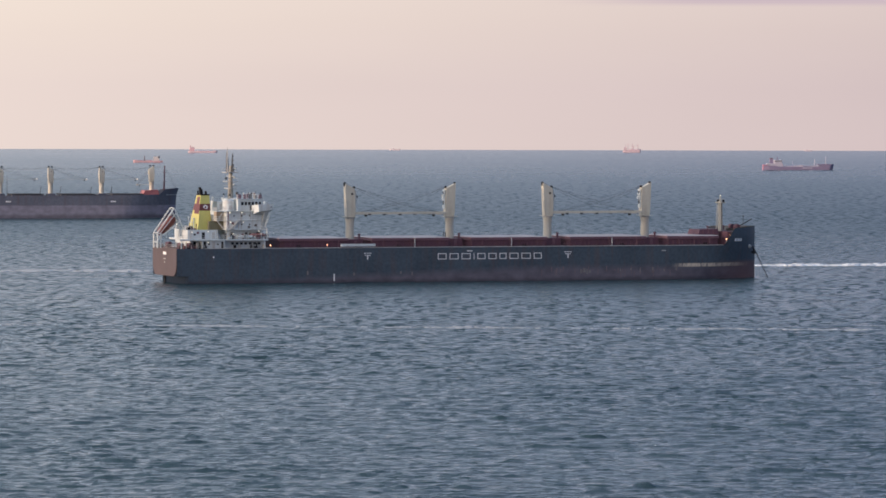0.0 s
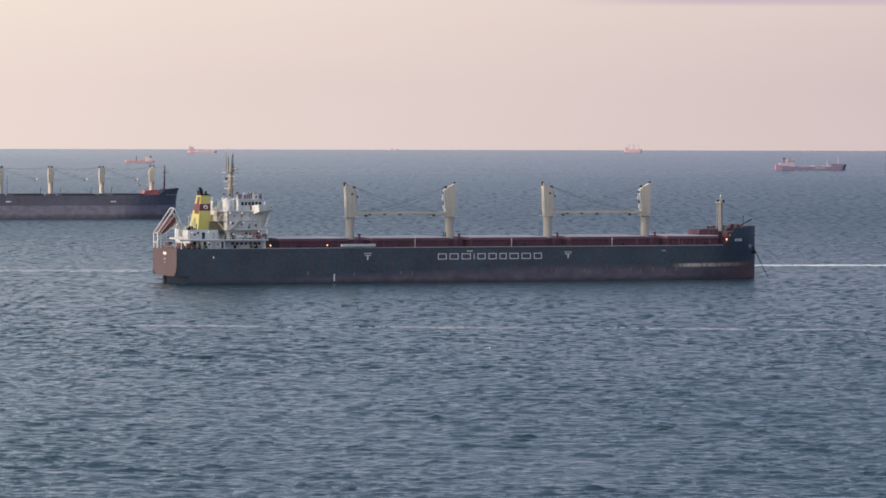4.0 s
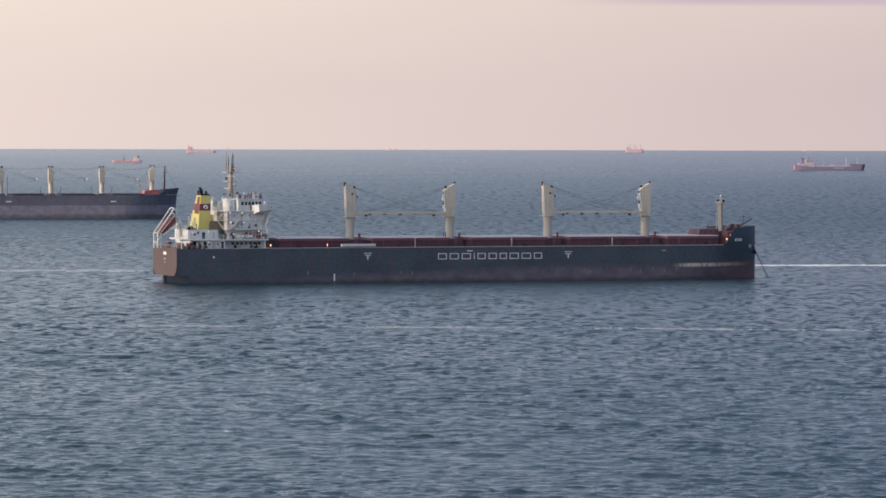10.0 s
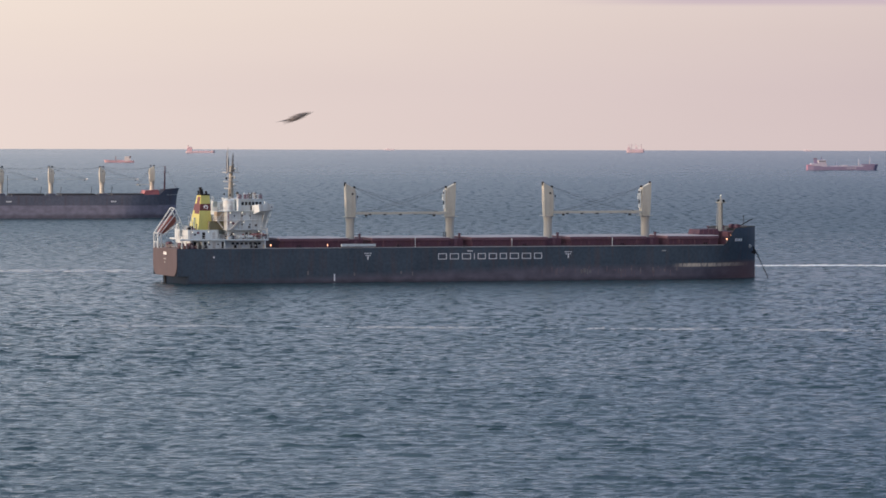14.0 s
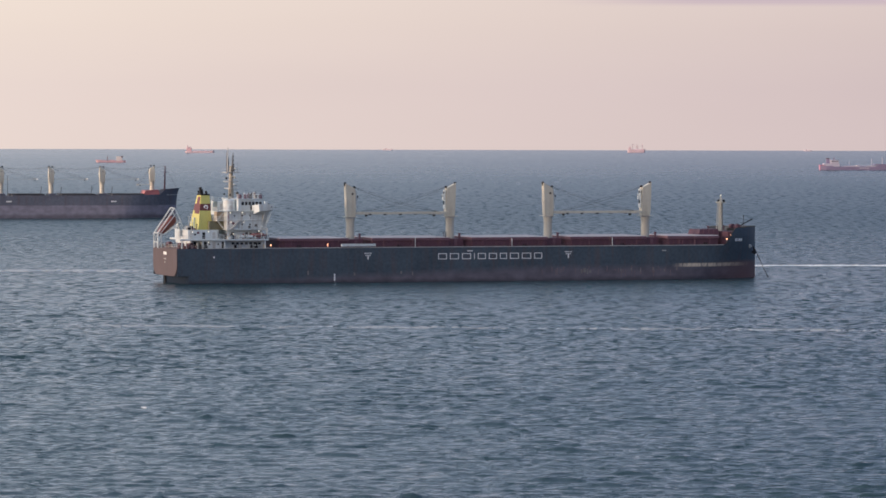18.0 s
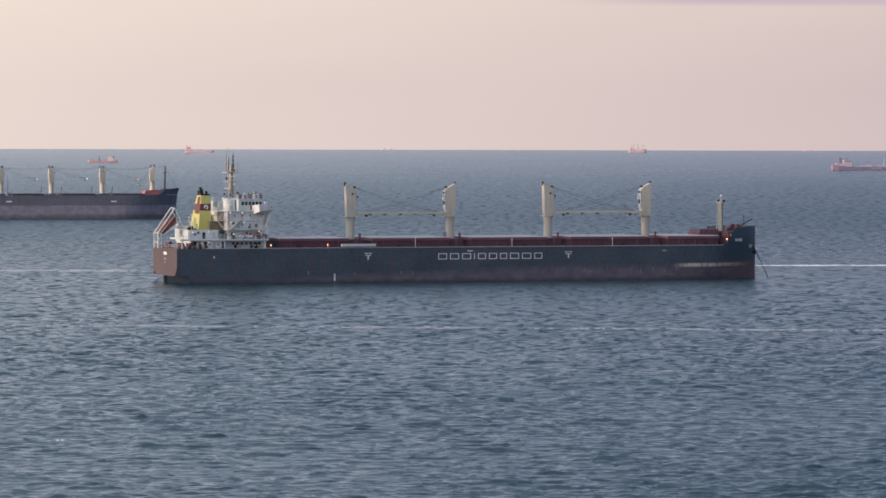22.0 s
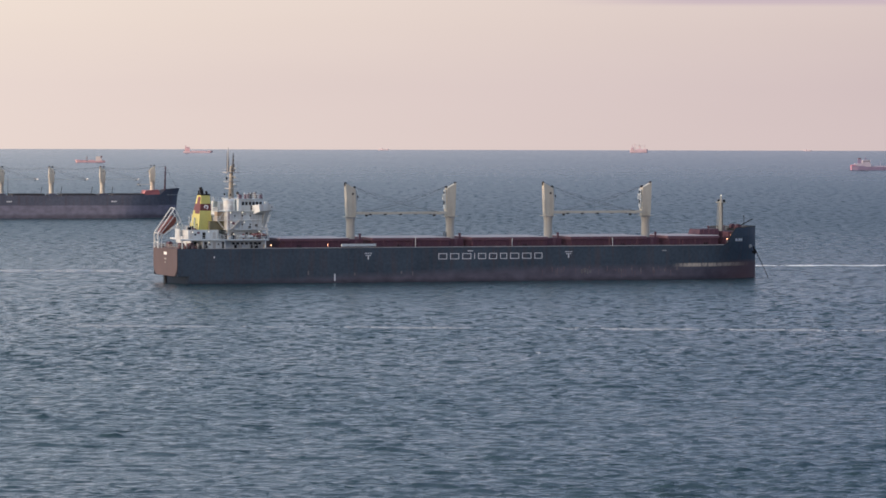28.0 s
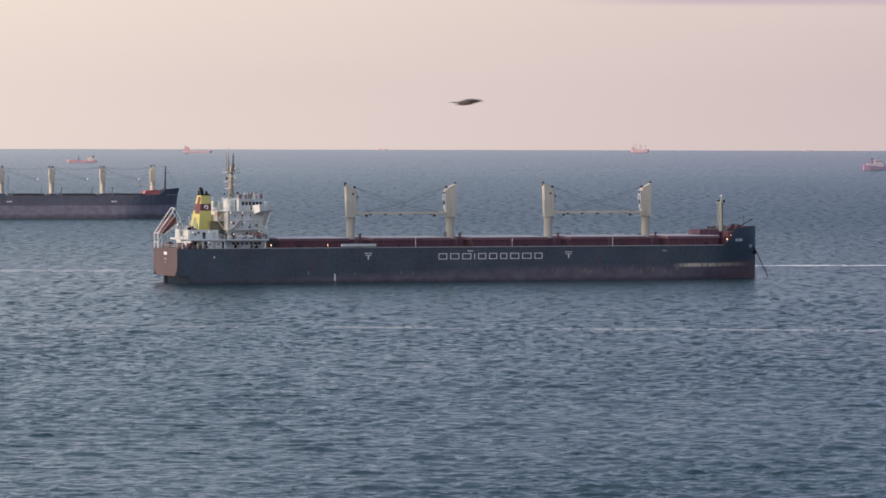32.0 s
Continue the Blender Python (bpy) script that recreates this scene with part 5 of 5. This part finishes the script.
def build_far_ship():
    part("main_deck", deck_plate([x for x in FAR_X if x <= -4], far_breadth, 9.15), DECK_RED, far_hull)
    part("forecastle_deck", deck_plate([x for x in FAR_X if x >= -4], far_breadth, 11.0, 0.1), DECK_RED, far_hull)
    part("transom", Form().prism([(-150.0, -9.4, -1.5), (-150.0, 9.4, -1.5), (-150.0, 9.4, 9.2), (-150.0, -9.4, 9.2)], [(-150.3, -9.4, -1.5), (-150.3, 9.4, -1.5), (-150.3, 9.4, 9.2), (-150.3, -9.4, 9.2)]), HULL_FAR, far_hull)
    for a, b in ((-143, -121), (-116, -96.5), (-90, -75), (-67.5, -54), (-46.5, -32.5), (-25, -11.5)):
        c = part("hatch_coaming", Form().box(a, b, -7.5, 7.5, 9.1, 10.0), HULL_FAR, far_ship)
        part("hatch_cover", Form().box(a - 0.2, b + 0.2, -7.8, 7.8, 10.02, 10.35), STEEL, c)
    for x in (-93.0, -71.4, -50.1, -28.4, -7.0):
        last = x > -10
        deck_crane(far_ship, pose(x, 0, 9.6 if last else 9.2, 0, 0, 180 if last else 3), s=0.69, reach=9.0 if last else 22.6, jib_drop=-3.0 if last else 0.9,
                   stout=1.04, slim=0.25, white_cab=False, taper=0.74)
        part("mast_house", Form().box(x - 1.6, x + 1.6, -3.5, 3.5, 9.1, 10.4), STORE_RED if last else HULL_FAR, far_ship)
        if not last:
            part("cargo_hook", Form().ball((x + 15.5, 0.2, 16.4), 0.42), WHITE_CLEAN, far_ship, "pale cargo hook block hanging at a jib's end")
    part("store_house", Form().prism([(-11.8, -6.0, 9.2), (-4.2, -3.4, 9.2), (-4.2, 3.4, 9.2), (-11.8, 6.0, 9.2)], [(-10.6, -5.6, 11.6), (-4.6, -3.0, 11.9), (-4.6, 3.0, 11.9), (-10.6, 5.6, 11.6)]), STORE_RED, far_ship, "bright red forecastle store house")
    mast = part("foremast", Form().rod((-1.7, 0, 11.0), (-1.4, 0, 22.0), 0.42, 0.22, 8), DECK_RED, far_ship, "dark red foremast")
    part("crosstree", Form().box(-2.0, -1.0, -1.2, 1.2, 19.0, 19.3), DECK_RED, mast)
    part("stay", Form().line([(-1.5, 0, 21.8), (3.6, 0, 12.4)], 0.05, 4).line([(-1.5, 0, 21.8), (-6.6, 0, 21.0)], 0.05, 4), STEEL, mast)
    for x in (-4.2, -3.1, -2.0, -0.9):
        q = []
        for z in (9.6, 9.95):
            for xx in (x, x + 0.8):
                b, dx = far_breadth(xx, z)
                q.append((xx + dx, -b - 0.06, z))
        a, b, c, d = q[0], q[1], q[3], q[2]
        part("bow_lettering", Form().prism([a, b, c, d], [(p[0], p[1] + 0.05, p[2]) for p in (a, b, c, d)]), GREY, far_hull)
    for x in (-70.3, -25.9):
        for k in range(3):
            part("mark_bar", Form().box(x + k * 0.8, x + k * 0.8 + 0.65, -10.04, -9.98, 6.85, 7.4, c=0.01), WHITE_CLEAN, far_hull, "small white hull marking")
    part("anchor", Form().box(-2.2, -1.7, -2.7, -2.3, 6.2, 7.6), GREY, far_hull, "pale stowed anchor")
    for x in (-54.5, -46.0, -33.0, -24.3):
        part("derrick_post", Form().rod((x, 1.5, 9.2), (x + 0.6, 1.5, 13.2), 0.12, n=5), STEEL, far_ship)
    part("ventilator", Form().rod((-68.5, 0, 9.2), (-68.5, 0, 18.0), 0.1, n=5), STEEL, far_ship)
    xs = (-93.0, -71.4, -50.1, -28.4, -7.0)
    for a, b in zip(xs, xs[1:]):
        pts = [(a + (b - a) * i / 10, 0.3, 21.4 - 2.4 * 4 * (i / 10) * (1 - i / 10) * 0.35) for i in range(11)]
        part("stay_rope", Form().line(pts, 0.06, 4), STEEL, far_ship)
    railing(far_ship, [(-75, -9.7, 9.2), (-26, -9.7, 9.2)], mat=STEEL, step=3.0)


build_far_ship()


# ---- distant vessels ----
def small_hull(parent, length, beam, deck, bow_rise, mat, label):
    def breadth(x, z):
        b = beam / 2
        u = x / length
        if u > 0.94:
            b *= max(0.02, 1 - ((u - 0.94) / 0.06) ** 2.2)
        elif u < 0.08:
            b *= 0.8 + 0.2 * u / 0.08
        return b, (0.03 * length * max(0, z) / (deck + bow_rise)) * smooth01((u - 0.85) / 0.15)
    def top(x):
        u = x / length
        return deck + bow_rise * smooth01((u - 0.78) / 0.1) + 0.35 * bow_rise * smooth01((0.22 - u) / 0.05)
    def levels(x):
        return [-0.8, 0.0] + [top(x) * v for v in (0.35, 0.7, 1.0)]
    xs = [length * i / 24 for i in range(22)] + [length * v for v in (0.92, 0.95, 0.97, 0.985, 0.995, 1.0)]
    h = part("hull", hull_skin(sorted(xs), levels, breadth, top), mat, parent, label)
    part("deck", deck_plate(sorted(xs), breadth, deck * 0.97, 0.03), mat, h)
    e = beam / 2 * 0.8
    t = top(0)
    part("transom", Form().prism([(0, -e, -0.8), (0, e, -0.8), (0, e, t), (0, -e, t)], [(-0.05, -e, -0.8), (-0.05, e, -0.8), (-0.05, e, t), (-0.05, -e, t)]), mat, h)
    return h


def tanker_ship():
    t = thing("tanker", pose(216.0, 3799.0, -0.8, 0, 0, 4), "red-hulled coastal tanker with white deckhouse under way", "tanker")
    small_hull(t, 46.8, 7.5, 3.0, 1.7, TANKER_RED, "dark red tanker hull hazed to mauve grey")
    part("stern_shell", Form().box(-0.3, 4.0, -3.0, 3.0, 0.6, 4.4), TANKER_STERN, t, "bright red stern quarter hazed to rose")
    house = part("deckhouse", Form().box(2.2, 13.0, -3.0, 3.0, 3.0, 5.2), TANKER_WHITE, t, "white tanker deckhouse hazed to lilac")
    part("bridge", Form().box(7.2, 12.4, -3.3, 3.3, 5.2, 7.6), TANKER_WHITE, house)
    for i in range(5):
        part("window", Form().box(7.6 + i * 0.95, 8.2 + i * 0.95, -3.35, -3.28, 6.4, 7.1, c=0.02), GLASS, house)
    part("funnel", Form().prism([(4.2, -1.2, 5.2), (6.8, -1.2, 5.2), (6.8, 1.2, 5.2), (4.2, 1.2, 5.2)], [(4.4, -1.0, 8.4), (6.3, -1.0, 8.4), (6.3, 1.0, 8.4), (4.4, 1.0, 8.4)]), TANKER_RED, t, "maroon funnel dulled for haze")
    part("funnel_cap", Form().box(4.3, 6.4, -1.1, 1.1, 8.4, 8.8), MAROON, t)
    part("mast", Form().rod((9.6, 0, 7.6), (9.6, 0, 9.6), 0.35, 0.2, 6).ball((9.6, 0, 8.7), 0.5), TANKER_RED, t)
    for x, h in ((19.8, 6.8), (35.0, 8.4), (42.5, 9.6)):
        part("pole", Form().rod((x, 0, 3.0), (x, 0, h), 0.28, 0.16, 6), TANKER_WHITE, t)
    part("manifold", Form().box(14, 42, -2.2, 2.2, 3.0, 3.6).box(24.5, 27.0, -3.2, 3.2, 3.0, 4.2), TANKER_WHITE, t, "pale deck piping")
    part("catwalk", Form().box(13, 41, -0.4, 0.4, 3.9, 4.1), TANKER_WHITE, t)
    for i in range(12):
        part("pipe_support", Form().rod((14 + i * 2.3, 0, 3.0), (14 + i * 2.3, 0, 3.9), 0.1, n=5), TANKER_WHITE, t)
    part("bow_rail", Form().box(36.5, 45.5, -2.4, 2.4, 4.3, 4.9), TANKER_RED, t)
    part("hull_lettering", Form().box(26.5, 27.6, -3.8, -3.73, 1.75, 2.55, c=0.01).box(28.1, 29.4, -3.8, -3.73, 1.75, 2.55, c=0.01).box(29.9, 31.0, -3.8, -3.73, 1.75, 2.55, c=0.01).box(31.5, 32.8, -3.8, -3.73, 1.75, 2.55, c=0.01), TANKER_WHITE, t, "pale blocks of hull lettering")
    return t


def coaster_ship():
    t = thing("coaster", pose(-204.0, 4095.0, 0, 0, 0, 180), "orange-red coaster with deckhouse aft under way", "cargo ship")
    small_hull(t, 21.2, 3.6, 1.1, 0.8, FAR_RED, "orange-red coaster hull")
    part("deckhouse", Form().box(2.4, 6.8, -1.5, 1.5, 1.1, 3.2), FAR_WHITE, t, "white deckhouse tinted pink for haze")
    part("bridge", Form().box(3.4, 6.6, -1.6, 1.6, 3.2, 4.4), FAR_WHITE, t)
    part("funnel", Form().rod((2.8, 0, 3.0), (2.6, 0, 4.9), 0.4, n=8), MAROON, t)
    part("mast", Form().rod((13.2, 0, 1.1), (13.2, 0, 4.7), 0.28, 0.2, 6).box(12.9, 13.5, -0.9, 0.9, 3.3, 3.5), MAROON, t, "dark red cargo mast")
    part("hatch_cover", Form().box(7.6, 12.2, -1.3, 1.3, 1.1, 1.7), FAR_RED, t)
    part("hatch_cover", Form().box(14.0, 17.4, -1.3, 1.3, 1.1, 1.6), FAR_RED, t)
    return t


def far_freighter():
    t = thing("far_freighter", pose(-213.0, 4700.0, 0, 0, 0, 0), "pale orange freighter low on the horizon", "cargo ship")
    small_hull(t, 24.0, 4.0, 1.3, 0.5, FAR_MAUVE, "pink-red freighter hull paled for haze")
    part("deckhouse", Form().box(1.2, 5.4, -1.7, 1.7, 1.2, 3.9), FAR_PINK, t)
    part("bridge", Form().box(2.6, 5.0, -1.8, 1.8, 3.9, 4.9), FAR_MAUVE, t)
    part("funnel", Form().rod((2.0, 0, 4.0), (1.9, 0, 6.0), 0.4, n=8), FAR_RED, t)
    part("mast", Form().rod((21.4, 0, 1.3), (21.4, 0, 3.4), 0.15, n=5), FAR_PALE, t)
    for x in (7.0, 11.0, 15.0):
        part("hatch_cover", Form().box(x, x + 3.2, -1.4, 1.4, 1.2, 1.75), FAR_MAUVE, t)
    return t


def far_bulker():
    t = thing("far_bulk_carrier", pose(153.2, 4795.0, 0, 0, 0, 0), "hazy red bulk carrier with four masts on the horizon", "cargo ship")
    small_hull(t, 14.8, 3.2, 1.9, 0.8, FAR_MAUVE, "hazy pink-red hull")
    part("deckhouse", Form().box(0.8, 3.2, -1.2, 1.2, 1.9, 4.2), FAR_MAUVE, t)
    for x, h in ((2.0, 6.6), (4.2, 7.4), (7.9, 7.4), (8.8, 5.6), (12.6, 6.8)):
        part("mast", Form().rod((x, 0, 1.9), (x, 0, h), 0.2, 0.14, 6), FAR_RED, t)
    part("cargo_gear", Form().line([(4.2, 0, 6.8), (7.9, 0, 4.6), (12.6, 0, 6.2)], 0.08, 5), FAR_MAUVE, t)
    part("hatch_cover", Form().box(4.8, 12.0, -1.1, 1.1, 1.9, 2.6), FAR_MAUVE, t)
    return t


def hull_down_ship(x, y, s, label):
    t = thing("horizon_ship", pose(x, y, 0), label, "cargo ship", "ships on the horizon")
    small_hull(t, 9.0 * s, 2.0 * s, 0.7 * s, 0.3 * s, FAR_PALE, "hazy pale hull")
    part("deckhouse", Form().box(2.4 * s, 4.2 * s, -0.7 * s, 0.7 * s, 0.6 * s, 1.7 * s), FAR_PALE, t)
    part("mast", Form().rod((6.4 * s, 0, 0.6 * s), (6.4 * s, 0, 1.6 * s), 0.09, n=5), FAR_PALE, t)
    return t


tanker = tanker_ship()
coaster = coaster_ship()
freighter = far_freighter()
bulker = far_bulker()
speck_a = hull_down_ship(-46.5, 4915.0, 1.0, "tiny hazy ship on the skyline")
speck_b = hull_down_ship(316.0, 4925.0, 0.8, "tiny hazy ship on the skyline")


# ---- foam ----
def foam_strip(name, x0, x1, y0, y1, count, size, seed, label, stretch=1.0, lift=1.0, spread=1.0, gap=-0.12):
    """A torn line of foam lying on the waves: low irregular flecks."""
    rng = random.Random(seed)
    form = Form()
    cx, cy = (x0 + x1) / 2, (y0 + y1) / 2
    for _ in range(count):
        u = rng.random()
        clump = noise.noise(Vector((u * 9.0 + seed * 3.1, seed, 0)))
        if clump < gap and rng.random() < 0.85:
            continue
        x = x0 + (x1 - x0) * u - cx
        y = y0 + (y1 - y0) * u - cy + rng.gauss(0, spread)
        lx, ly, h = stretch * size * rng.uniform(0.7, 2.4), size * rng.uniform(0.4, 1.4), rng.uniform(0.15, 0.5) * min(1.3, size + 0.2)
        k = rng.randint(5, 7)
        ring = []
        for i in range(k):
            a = 2 * math.pi * i / k + rng.uniform(-0.3, 0.3)
            r = rng.uniform(0.6, 1.0)
            ring.append((x + lx * r * math.cos(a), y + ly * r * math.sin(a)))
        zb = rng.uniform(0.12, 0.4) * lift
        h *= lift
        form.add([(p[0], p[1], zb - 0.35) for p in ring] + [(x + (p[0] - x) * 0.55, y + (p[1] - y) * 0.55, zb + h) for p in ring] + [(x, y, zb + h * 1.15)],
                 [(i, (i + 1) % k, k + (i + 1) % k, k + i) for i in range(k)] + [(k + i, k + (i + 1) % k, 2 * k) for i in range(k)])
    ob = new(name, form.mesh(name, FOAM, True))
    ob.location = (cx, cy, 0)
    return tagged(ob, label, "foam", "foam lines", "stuff")


wake_bow = foam_strip("wake_foam", 90, 190, 1763, 1772, 3800, 0.27, 5, "white foam line of a passed wake on the water", 3.2, 0.45, 2.2)
wake_stern = foam_strip("wake_foam", -165, -88, 1693, 1698, 1000, 0.15, 6, "thin broken foam line on the water", 9.0, 0.7, 3.6, 0.05)
breaker_a = foam_strip("breaking_foam", 105, 119, 1765, 1767, 260, 0.42, 11, "white crest breaking along the wake", 2.4, 0.8, 2.2)
breaker_b = foam_strip("breaking_foam", 126, 146, 1766, 1769, 420, 0.45, 12, "white crest breaking along the wake", 2.4, 0.9, 2.6)
drift_line = foam_strip("drift_foam", -140, 130, 1318, 1293, 1600, 0.04, 7, "faint broken line of drifting foam", 20.0, 0.36, 2.2, 0.0)
THIN_FOAM = material("thin_old_foam", (0.39, 0.45, 0.51), rough=0.7, vary=0.2, scale=1.0)
drift_line.data.materials[0] = THIN_FOAM
wake_stern.data.materials[0] = material("torn_wake_foam", (0.47, 0.53, 0.58), rough=0.7, vary=0.25, scale=1.0)


def whitecaps():
    """Small single breaking crests, each with the middle of its short life."""
    made = []
    rng = random.Random(21)
    for i in range(18):
        y = rng.uniform(790, 1300)
        x = rng.uniform(-0.075, 0.085) * y
        ob = foam_strip("whitecap", x - 0.5, x + 0.5, y, y + rng.uniform(-0.1, 0.1), 5, 0.07, 40 + i, "small white breaking crest", 4.0, 0.55, 0.5)
        made.append((ob, x, y, 1.0 + i * 1.78))
    return made


caps = whitecaps()


# ---- birds ----
def gull(label):
    g = thing("gull", pose(0, 0, 0), label, "bird", "passing gulls")
    body = Form()
    prof = ((-0.30, 0.02), (-0.22, 0.05), (-0.08, 0.085), (0.08, 0.09), (0.18, 0.06), (0.25, 0.052), (0.31, 0.035), (0.34, 0.015))
    rings = [[(x, r * math.cos(a), 0.02 * math.sin(x * 6) + r * 0.9 * math.sin(a)) for a in [2 * math.pi * k / 10 for k in range(10)]] for x, r in prof]
    for a, b in zip(rings, rings[1:]):
        body.prism(a, b)
    part("body", body, GULL_PALE, g, smooth=True)
    part("beak", Form().rod((0.33, 0, 0.02), (0.40, 0, 0.005), 0.016, 0.004, 6), CREAM, g)
    tail = Form().prism([(-0.26, -0.04, 0), (-0.26, 0.04, 0), (-0.46, 0.11, 0.01), (-0.46, -0.11, 0.01)], [(-0.26, -0.04, 0.02), (-0.26, 0.04, 0.02), (-0.46, 0.11, 0.02), (-0.46, -0.11, 0.02)])
    part("tail", tail, GULL_PALE, g)
    for s in (-1, 1):
        wing = Form()
        ribs = ((0.05, 0.15, -0.12, 0.03, 0.025), (0.30, 0.20, -0.08, 0.045, 0.02), (0.48, 0.16, -0.12, 0.035, 0.014), (0.62, 0.02, -0.20, 0.0, 0.01), (0.74, -0.22, -0.28, -0.05, 0.004))
        rows = []
        for y, lead, trail, z, th in ribs:
            rows.append([(lead, s * y, z), ((lead + trail) / 2, s * y, z + th), (trail, s * y, z), ((lead + trail) / 2, s * y, z - th * 0.4)])
        for a, b in zip(rows, rows[1:]):
            wing.prism(a, b)
        part("wing", wing, GULL_DARK, g)
    return g


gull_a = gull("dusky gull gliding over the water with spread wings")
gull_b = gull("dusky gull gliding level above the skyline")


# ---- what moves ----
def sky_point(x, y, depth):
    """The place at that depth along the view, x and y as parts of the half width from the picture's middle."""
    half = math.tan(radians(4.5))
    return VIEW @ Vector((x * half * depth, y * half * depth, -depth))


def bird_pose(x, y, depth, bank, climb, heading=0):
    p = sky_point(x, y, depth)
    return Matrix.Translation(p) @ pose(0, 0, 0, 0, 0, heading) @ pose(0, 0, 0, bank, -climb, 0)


def motions():
    # anchored ships ride the swell very slightly
    for ob, base, drift in ((ship, SHIP_AT, 0.22), (far_ship, FAR_AT, 0.4)):
        rows = []
        for i in range(9):
            t = i * 4.0
            rows.append((t, base @ pose(drift * t / 32, 0, 0.05 * math.sin(t * 0.9), 0.12 * math.sin(t * 0.55), 0.02 * math.sin(t * 0.8), 0)))
        walk(ob, rows)

    def sail(ob, speed, bob=0.0):
        base = ob.matrix_basis.copy()
        walk(ob, [(t, base @ pose(speed * t, 0, bob * math.sin(t * 0.7), 0, 0, 0)) for t in (0, 8, 16, 24, 32)])

    sail(tanker, 2.14)
    sail(coaster, 1.5)
    sail(freighter, -0.14)
    sail(bulker, 0.21)
    sail(speck_a, -0.36)
    sail(speck_b, -0.03)
    # the two wave sheets slide over one another, so that crests rise and sink
    walk(water, [(0, pose(0, 0, 0)), (32, pose(-88, 0, 0))])
    walk(swell, [(0, pose(0, 0, 0)), (32, pose(-58, -38, 0))])
    for ob, dx, dy, dz in ((wake_bow, -9, -1, -0.16), (wake_stern, -6, -1, 0), (drift_line, -14, -2, 0)):
        p = ob.location.copy()
        walk(ob, [(0, Matrix.Translation(p)), (32, Matrix.Translation(p + Vector((dx, dy, dz))))])
    # two crests break along the wake at the start and die away
    for ob, speed, end in ((breaker_a, -3.0, 1.6), (breaker_b, -4.5, 3.6)):
        p = ob.location.copy()
        rows = [(t, Matrix.Translation(p + Vector((speed * t, 0, z)))) for t, z in ((0, 0.0), (end * 0.6, -0.1), (end, -0.7), (32, -0.7))]
        walk(ob, rows)
    # a crest breaks for two seconds while its wave runs on, and sinks back
    for ob, x, y, at in caps:
        rows = [(0, pose(x + 2.7 * at, y + 1.1 * at, -0.75))] if at > 1.6 else []
        for dt, z in ((-1.5, -0.75), (-0.7, -0.05), (0.9, 0.0), (1.7, -0.75)):
            if 0 <= at + dt <= 32:
                rows.append((at + dt, pose(x - 2.7 * dt, y - 1.1 * dt, z)))
        if rows[0][0] > 0:
            rows.insert(0, (0, pose(x + 2.7 * at, y + 1.1 * at, -0.05)))
        if rows[-1][0] < 32:
            rows.append((32, pose(x - 2.7 * (32 - at), y - 1.1 * (32 - at), -0.75)))
        walk(ob, rows)
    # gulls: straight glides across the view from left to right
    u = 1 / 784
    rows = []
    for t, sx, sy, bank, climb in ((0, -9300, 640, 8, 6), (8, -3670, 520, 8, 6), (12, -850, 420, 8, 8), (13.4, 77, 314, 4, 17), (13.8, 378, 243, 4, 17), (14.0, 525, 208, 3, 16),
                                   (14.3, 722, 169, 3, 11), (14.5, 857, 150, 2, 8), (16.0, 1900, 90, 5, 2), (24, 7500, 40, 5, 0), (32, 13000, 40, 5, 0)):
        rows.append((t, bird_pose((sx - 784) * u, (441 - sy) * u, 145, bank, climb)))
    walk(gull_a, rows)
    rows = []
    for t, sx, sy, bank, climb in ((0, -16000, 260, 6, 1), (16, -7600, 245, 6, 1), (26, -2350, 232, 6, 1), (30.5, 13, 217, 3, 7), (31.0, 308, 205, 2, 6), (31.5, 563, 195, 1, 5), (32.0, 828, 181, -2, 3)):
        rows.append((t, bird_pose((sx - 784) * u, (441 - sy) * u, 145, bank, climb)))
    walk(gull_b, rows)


motions()
